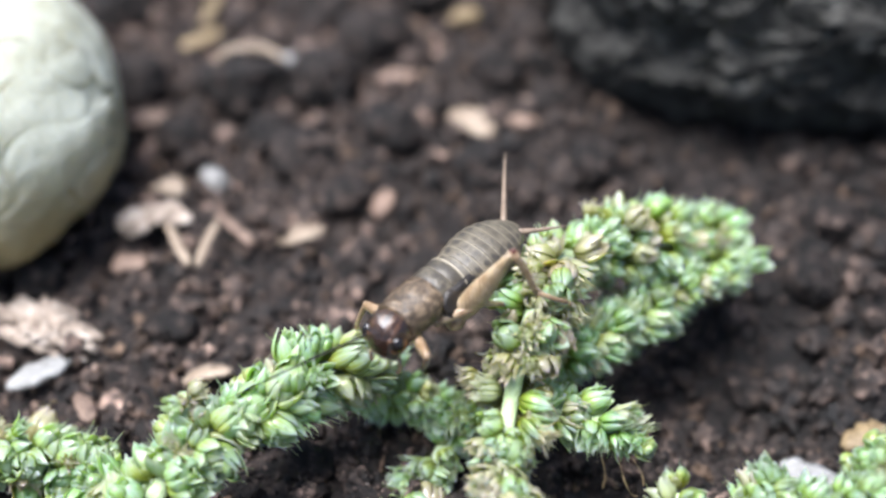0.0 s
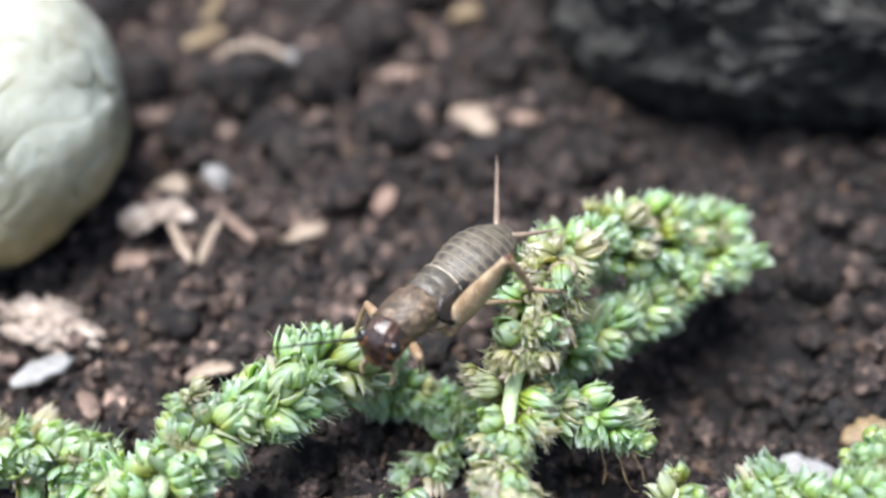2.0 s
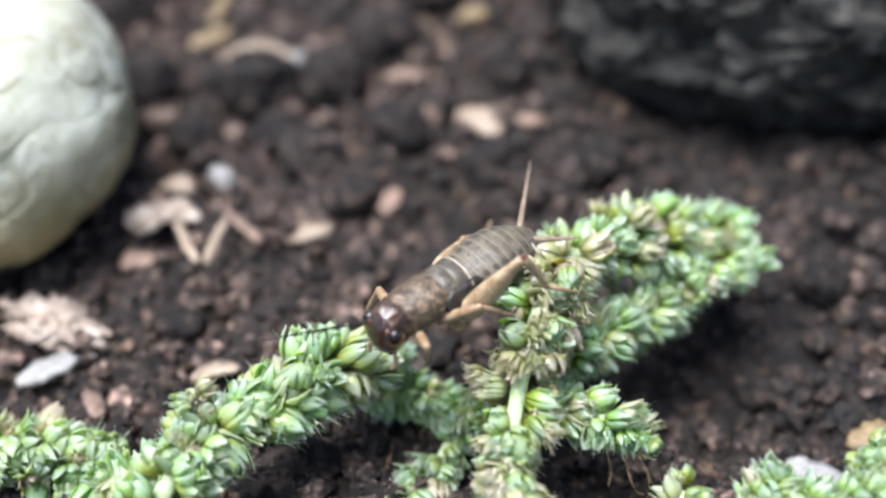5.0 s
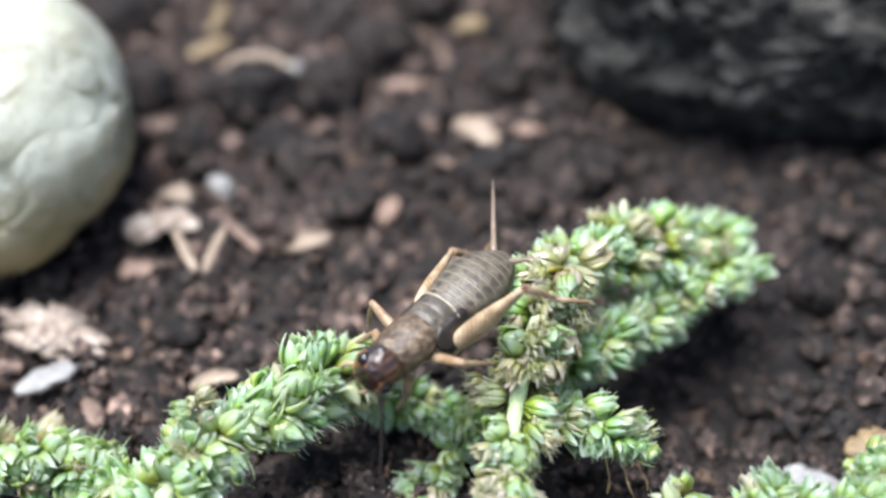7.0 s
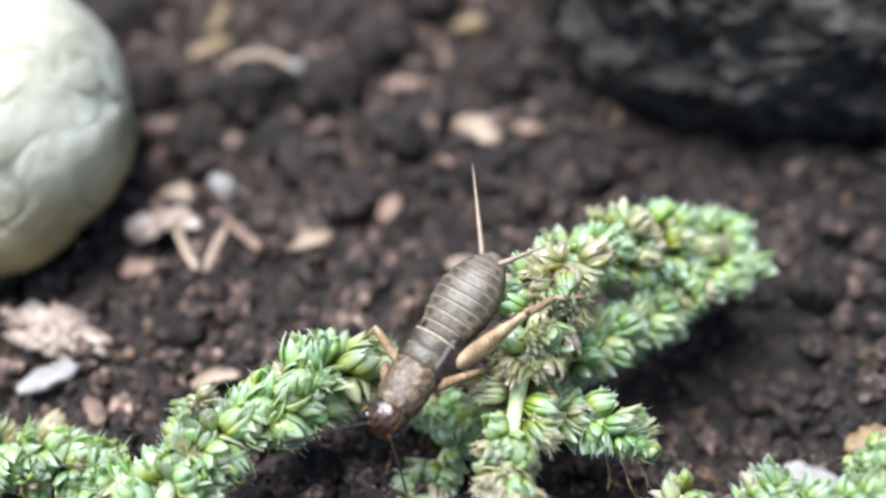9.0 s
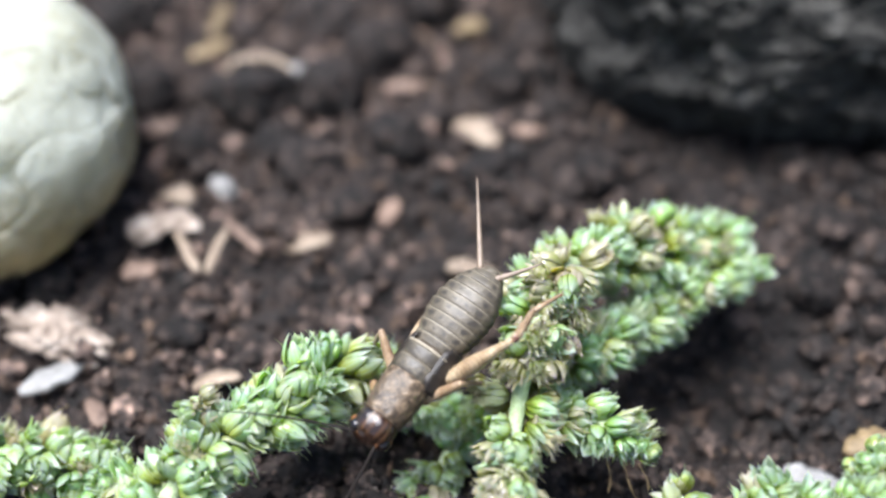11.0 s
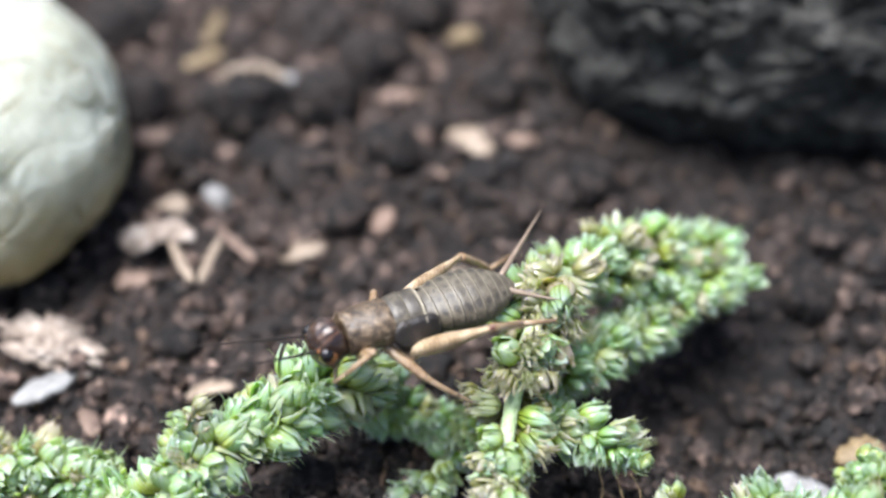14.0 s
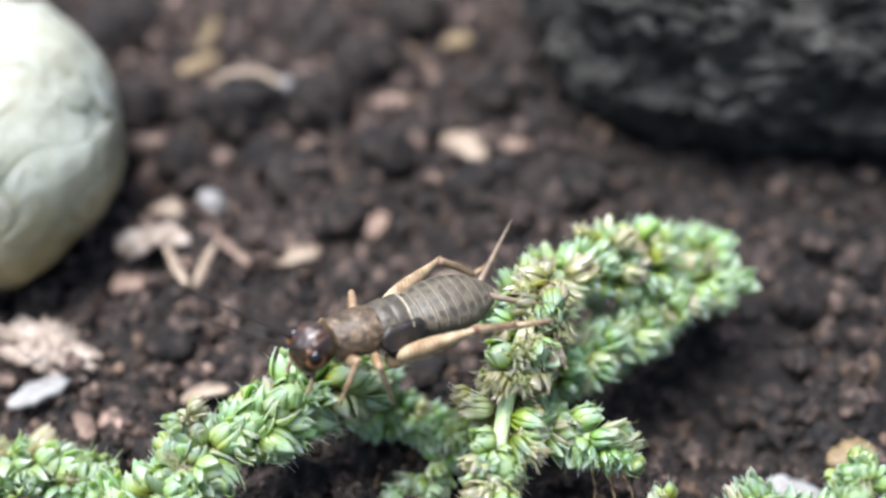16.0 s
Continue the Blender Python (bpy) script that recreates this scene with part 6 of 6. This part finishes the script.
    walk(FORE_RIGHT_SHIN, [
        (0.0, pose(0.00000, 0.00240, 0.00000, -51.9, -0.0, 0.0)),
        (0.5, pose(0.00000, 0.00240, 0.00000, -67.6, -0.0, 0.0)),
        (1.0, pose(0.00000, 0.00240, 0.00000, -55.2, 0.0, 0.0)),
        (1.5, pose(0.00000, 0.00240, 0.00000, -48.6, -0.0, -0.0)),
        (2.0, pose(0.00000, 0.00240, 0.00000, -62.0, 0.0, -0.0)),
        (2.5, pose(0.00000, 0.00240, 0.00000, -40.6, -0.0, 0.0)),
        (3.0, pose(0.00000, 0.00240, 0.00000, -43.7, -0.0, 0.0)),
        (3.5, pose(0.00000, 0.00240, 0.00000, -44.8, -0.0, 0.0)),
        (4.0, pose(0.00000, 0.00240, 0.00000, -56.0, -0.0, -0.0)),
        (4.2, pose(0.00000, 0.00240, 0.00000, -59.5, -0.0, 0.0)),
        (6.3, pose(0.00000, 0.00240, 0.00000, -57.2, -0.0, 0.0)),
        (6.5, pose(0.00000, 0.00240, 0.00000, -63.6, -0.0, -0.0)),
        (6.7, pose(0.00000, 0.00240, 0.00000, -80.8, -0.0, -0.0)),
        (7.0, pose(0.00000, 0.00240, 0.00000, -49.8, 0.0, 0.0)),
        (7.5, pose(0.00000, 0.00240, 0.00000, -79.0, 0.0, 0.0)),
        (8.0, pose(0.00000, 0.00240, 0.00000, -80.7, 0.0, -0.0)),
        (8.5, pose(0.00000, 0.00240, 0.00000, -82.7, 0.0, 0.0)),
        (9.0, pose(0.00000, 0.00240, 0.00000, -84.9, 0.0, -0.0)),
        (9.2, pose(0.00000, 0.00240, 0.00000, -84.9, -0.0, 0.0)),
        (11.3, pose(0.00000, 0.00240, 0.00000, -39.1, 0.0, -0.0)),
        (11.5, pose(0.00000, 0.00240, 0.00000, -40.6, 0.0, 0.0)),
        (12.0, pose(0.00000, 0.00240, 0.00000, -46.8, 0.0, -0.0)),
        (12.5, pose(0.00000, 0.00240, 0.00000, -40.6, 0.0, -0.0)),
        (13.0, pose(0.00000, 0.00240, 0.00000, -56.9, -0.0, 0.0)),
        (13.2, pose(0.00000, 0.00240, 0.00000, -79.9, -0.0, -0.0)),
        (13.4, pose(0.00000, 0.00240, 0.00000, -53.7, -0.0, -0.0)),
        (13.6, pose(0.00000, 0.00240, 0.00000, -48.1, -0.0, 0.0)),
        (14.0, pose(0.00000, 0.00240, 0.00000, -43.7, -0.0, 0.0)),
        (14.5, pose(0.00000, 0.00240, 0.00000, -49.6, 0.0, 0.0)),
        (15.0, pose(0.00000, 0.00240, 0.00000, -47.1, 0.0, -0.0)),
        (15.5, pose(0.00000, 0.00240, 0.00000, -45.0, 0.0, -0.0)),
        (16.0, pose(0.00000, 0.00240, 0.00000, -45.7, -0.0, 0.0)),
    ])
    walk(FEELER_LEFT, [
        (0.0, pose(-0.00058, 0.00120, 0.00066, 54.4, 12.8, 49.3)),
        (0.5, pose(-0.00058, 0.00120, 0.00066, 58.5, 13.2, 51.4)),
        (1.0, pose(-0.00058, 0.00120, 0.00066, 49.7, 10.6, 38.7)),
        (1.5, pose(-0.00058, 0.00120, 0.00066, 43.8, 8.5, 29.9)),
        (2.0, pose(-0.00058, 0.00120, 0.00066, 45.7, 7.8, 27.2)),
        (2.5, pose(-0.00058, 0.00120, 0.00066, 24.9, 5.8, 19.8)),
        (3.0, pose(-0.00058, 0.00120, 0.00066, 33.1, 7.9, 27.5)),
        (3.5, pose(-0.00058, 0.00120, 0.00066, 41.2, 11.4, 42.3)),
        (4.0, pose(-0.00058, 0.00120, 0.00066, 47.9, 12.7, 48.6)),
        (4.2, pose(-0.00058, 0.00120, 0.00066, 49.2, 13.1, 50.8)),
        (6.3, pose(-0.00058, 0.00120, 0.00066, 42.8, 16.0, 51.1)),
        (6.5, pose(-0.00058, 0.00120, 0.00066, 40.1, 19.8, 44.0)),
        (6.7, pose(-0.00058, 0.00120, 0.00066, 40.6, 28.4, 51.9)),
        (7.0, pose(-0.00058, 0.00120, 0.00066, 0.9, 37.5, 47.8)),
        (7.5, pose(-0.00058, 0.00120, 0.00066, 20.2, 22.8, 58.3)),
        (8.0, pose(-0.00058, 0.00120, 0.00066, 11.5, 22.3, 55.6)),
        (8.5, pose(-0.00058, 0.00120, 0.00066, 9.9, 25.8, 53.1)),
        (9.0, pose(-0.00058, 0.00120, 0.00066, 9.8, 27.6, 50.7)),
        (9.2, pose(-0.00058, 0.00120, 0.00066, 11.3, 27.5, 50.4)),
        (11.3, pose(-0.00058, 0.00120, 0.00066, 9.8, 22.6, -3.8)),
        (11.5, pose(-0.00058, 0.00120, 0.00066, 1.9, 21.4, -11.5)),
        (12.0, pose(-0.00058, 0.00120, 0.00066, -2.1, 20.3, -19.6)),
        (12.5, pose(-0.00058, 0.00120, 0.00066, -5.8, 23.9, -17.0)),
        (13.0, pose(-0.00058, 0.00120, 0.00066, -9.0, 17.3, -25.1)),
        (13.2, pose(-0.00058, 0.00120, 0.00066, -7.5, 2.3, -38.4)),
        (13.4, pose(-0.00058, 0.00120, 0.00066, -9.0, -0.1, -31.2)),
        (13.6, pose(-0.00058, 0.00120, 0.00066, -11.7, -2.4, -24.0)),
        (14.0, pose(-0.00058, 0.00120, 0.00066, 6.6, -9.2, -32.9)),
        (14.5, pose(-0.00058, 0.00120, 0.00066, 6.9, -12.1, -45.7)),
        (15.0, pose(-0.00058, 0.00120, 0.00066, 9.6, -13.5, -53.1)),
        (15.5, pose(-0.00058, 0.00120, 0.00066, 9.2, -13.9, -55.7)),
        (16.0, pose(-0.00058, 0.00120, 0.00066, 9.9, -14.4, -59.2)),
    ])
    walk(FEELER_RIGHT, [
        (0.0, pose(0.00058, 0.00120, 0.00066, -5.4, -17.1, -33.8)),
        (0.5, pose(0.00058, 0.00120, 0.00066, -0.8, -19.3, -44.7)),
        (1.0, pose(0.00058, 0.00120, 0.00066, 1.2, -16.7, -54.8)),
        (1.5, pose(0.00058, 0.00120, 0.00066, -1.4, -15.5, -53.2)),
        (2.0, pose(0.00058, 0.00120, 0.00066, -4.0, -16.6, -55.7)),
        (2.5, pose(0.00058, 0.00120, 0.00066, -11.9, -12.9, -49.3)),
        (3.0, pose(0.00058, 0.00120, 0.00066, -12.6, -12.0, -41.1)),
        (3.5, pose(0.00058, 0.00120, 0.00066, -8.2, -12.5, -37.6)),
        (4.0, pose(0.00058, 0.00120, 0.00066, -3.3, -13.4, -38.1)),
        (4.2, pose(0.00058, 0.00120, 0.00066, -2.0, -13.2, -37.9)),
        (6.3, pose(0.00058, 0.00120, 0.00066, 0.4, -7.0, -38.2)),
        (6.5, pose(0.00058, 0.00120, 0.00066, 0.3, -3.9, -43.2)),
        (6.7, pose(0.00058, 0.00120, 0.00066, -3.0, 2.9, -45.0)),
        (7.0, pose(0.00058, 0.00120, 0.00066, -12.6, 32.4, -5.7)),
        (7.5, pose(0.00058, 0.00120, 0.00066, 22.4, 26.9, 23.8)),
        (8.0, pose(0.00058, 0.00120, 0.00066, 12.7, 24.3, 25.0)),
        (8.5, pose(0.00058, 0.00120, 0.00066, 7.3, 17.0, -15.0)),
        (9.0, pose(0.00058, 0.00120, 0.00066, 4.7, 5.5, -39.1)),
        (9.2, pose(0.00058, 0.00120, 0.00066, 5.7, 2.4, -45.1)),
        (11.3, pose(0.00058, 0.00120, 0.00066, 1.2, -5.4, -61.2)),
        (11.5, pose(0.00058, 0.00120, 0.00066, -4.1, -5.1, -61.1)),
        (12.0, pose(0.00058, 0.00120, 0.00066, -6.9, -4.8, -60.5)),
        (12.5, pose(0.00058, 0.00120, 0.00066, -9.4, 0.1, -53.4)),
        (13.0, pose(0.00058, 0.00120, 0.00066, -9.6, -4.3, -56.2)),
        (13.2, pose(0.00058, 0.00120, 0.00066, -3.8, -11.6, -63.1)),
        (13.4, pose(0.00058, 0.00120, 0.00066, 0.7, -8.9, -54.6)),
        (13.6, pose(0.00058, 0.00120, 0.00066, -0.2, -8.4, -44.4)),
        (14.0, pose(0.00058, 0.00120, 0.00066, 6.5, -9.3, -32.9)),
        (14.5, pose(0.00058, 0.00120, 0.00066, 8.1, -12.4, -47.3)),
        (15.0, pose(0.00058, 0.00120, 0.00066, 11.1, -13.7, -54.3)),
        (15.5, pose(0.00058, 0.00120, 0.00066, 10.6, -14.2, -57.2)),
        (16.0, pose(0.00058, 0.00120, 0.00066, 11.5, -14.7, -60.9)),
    ])


motions()
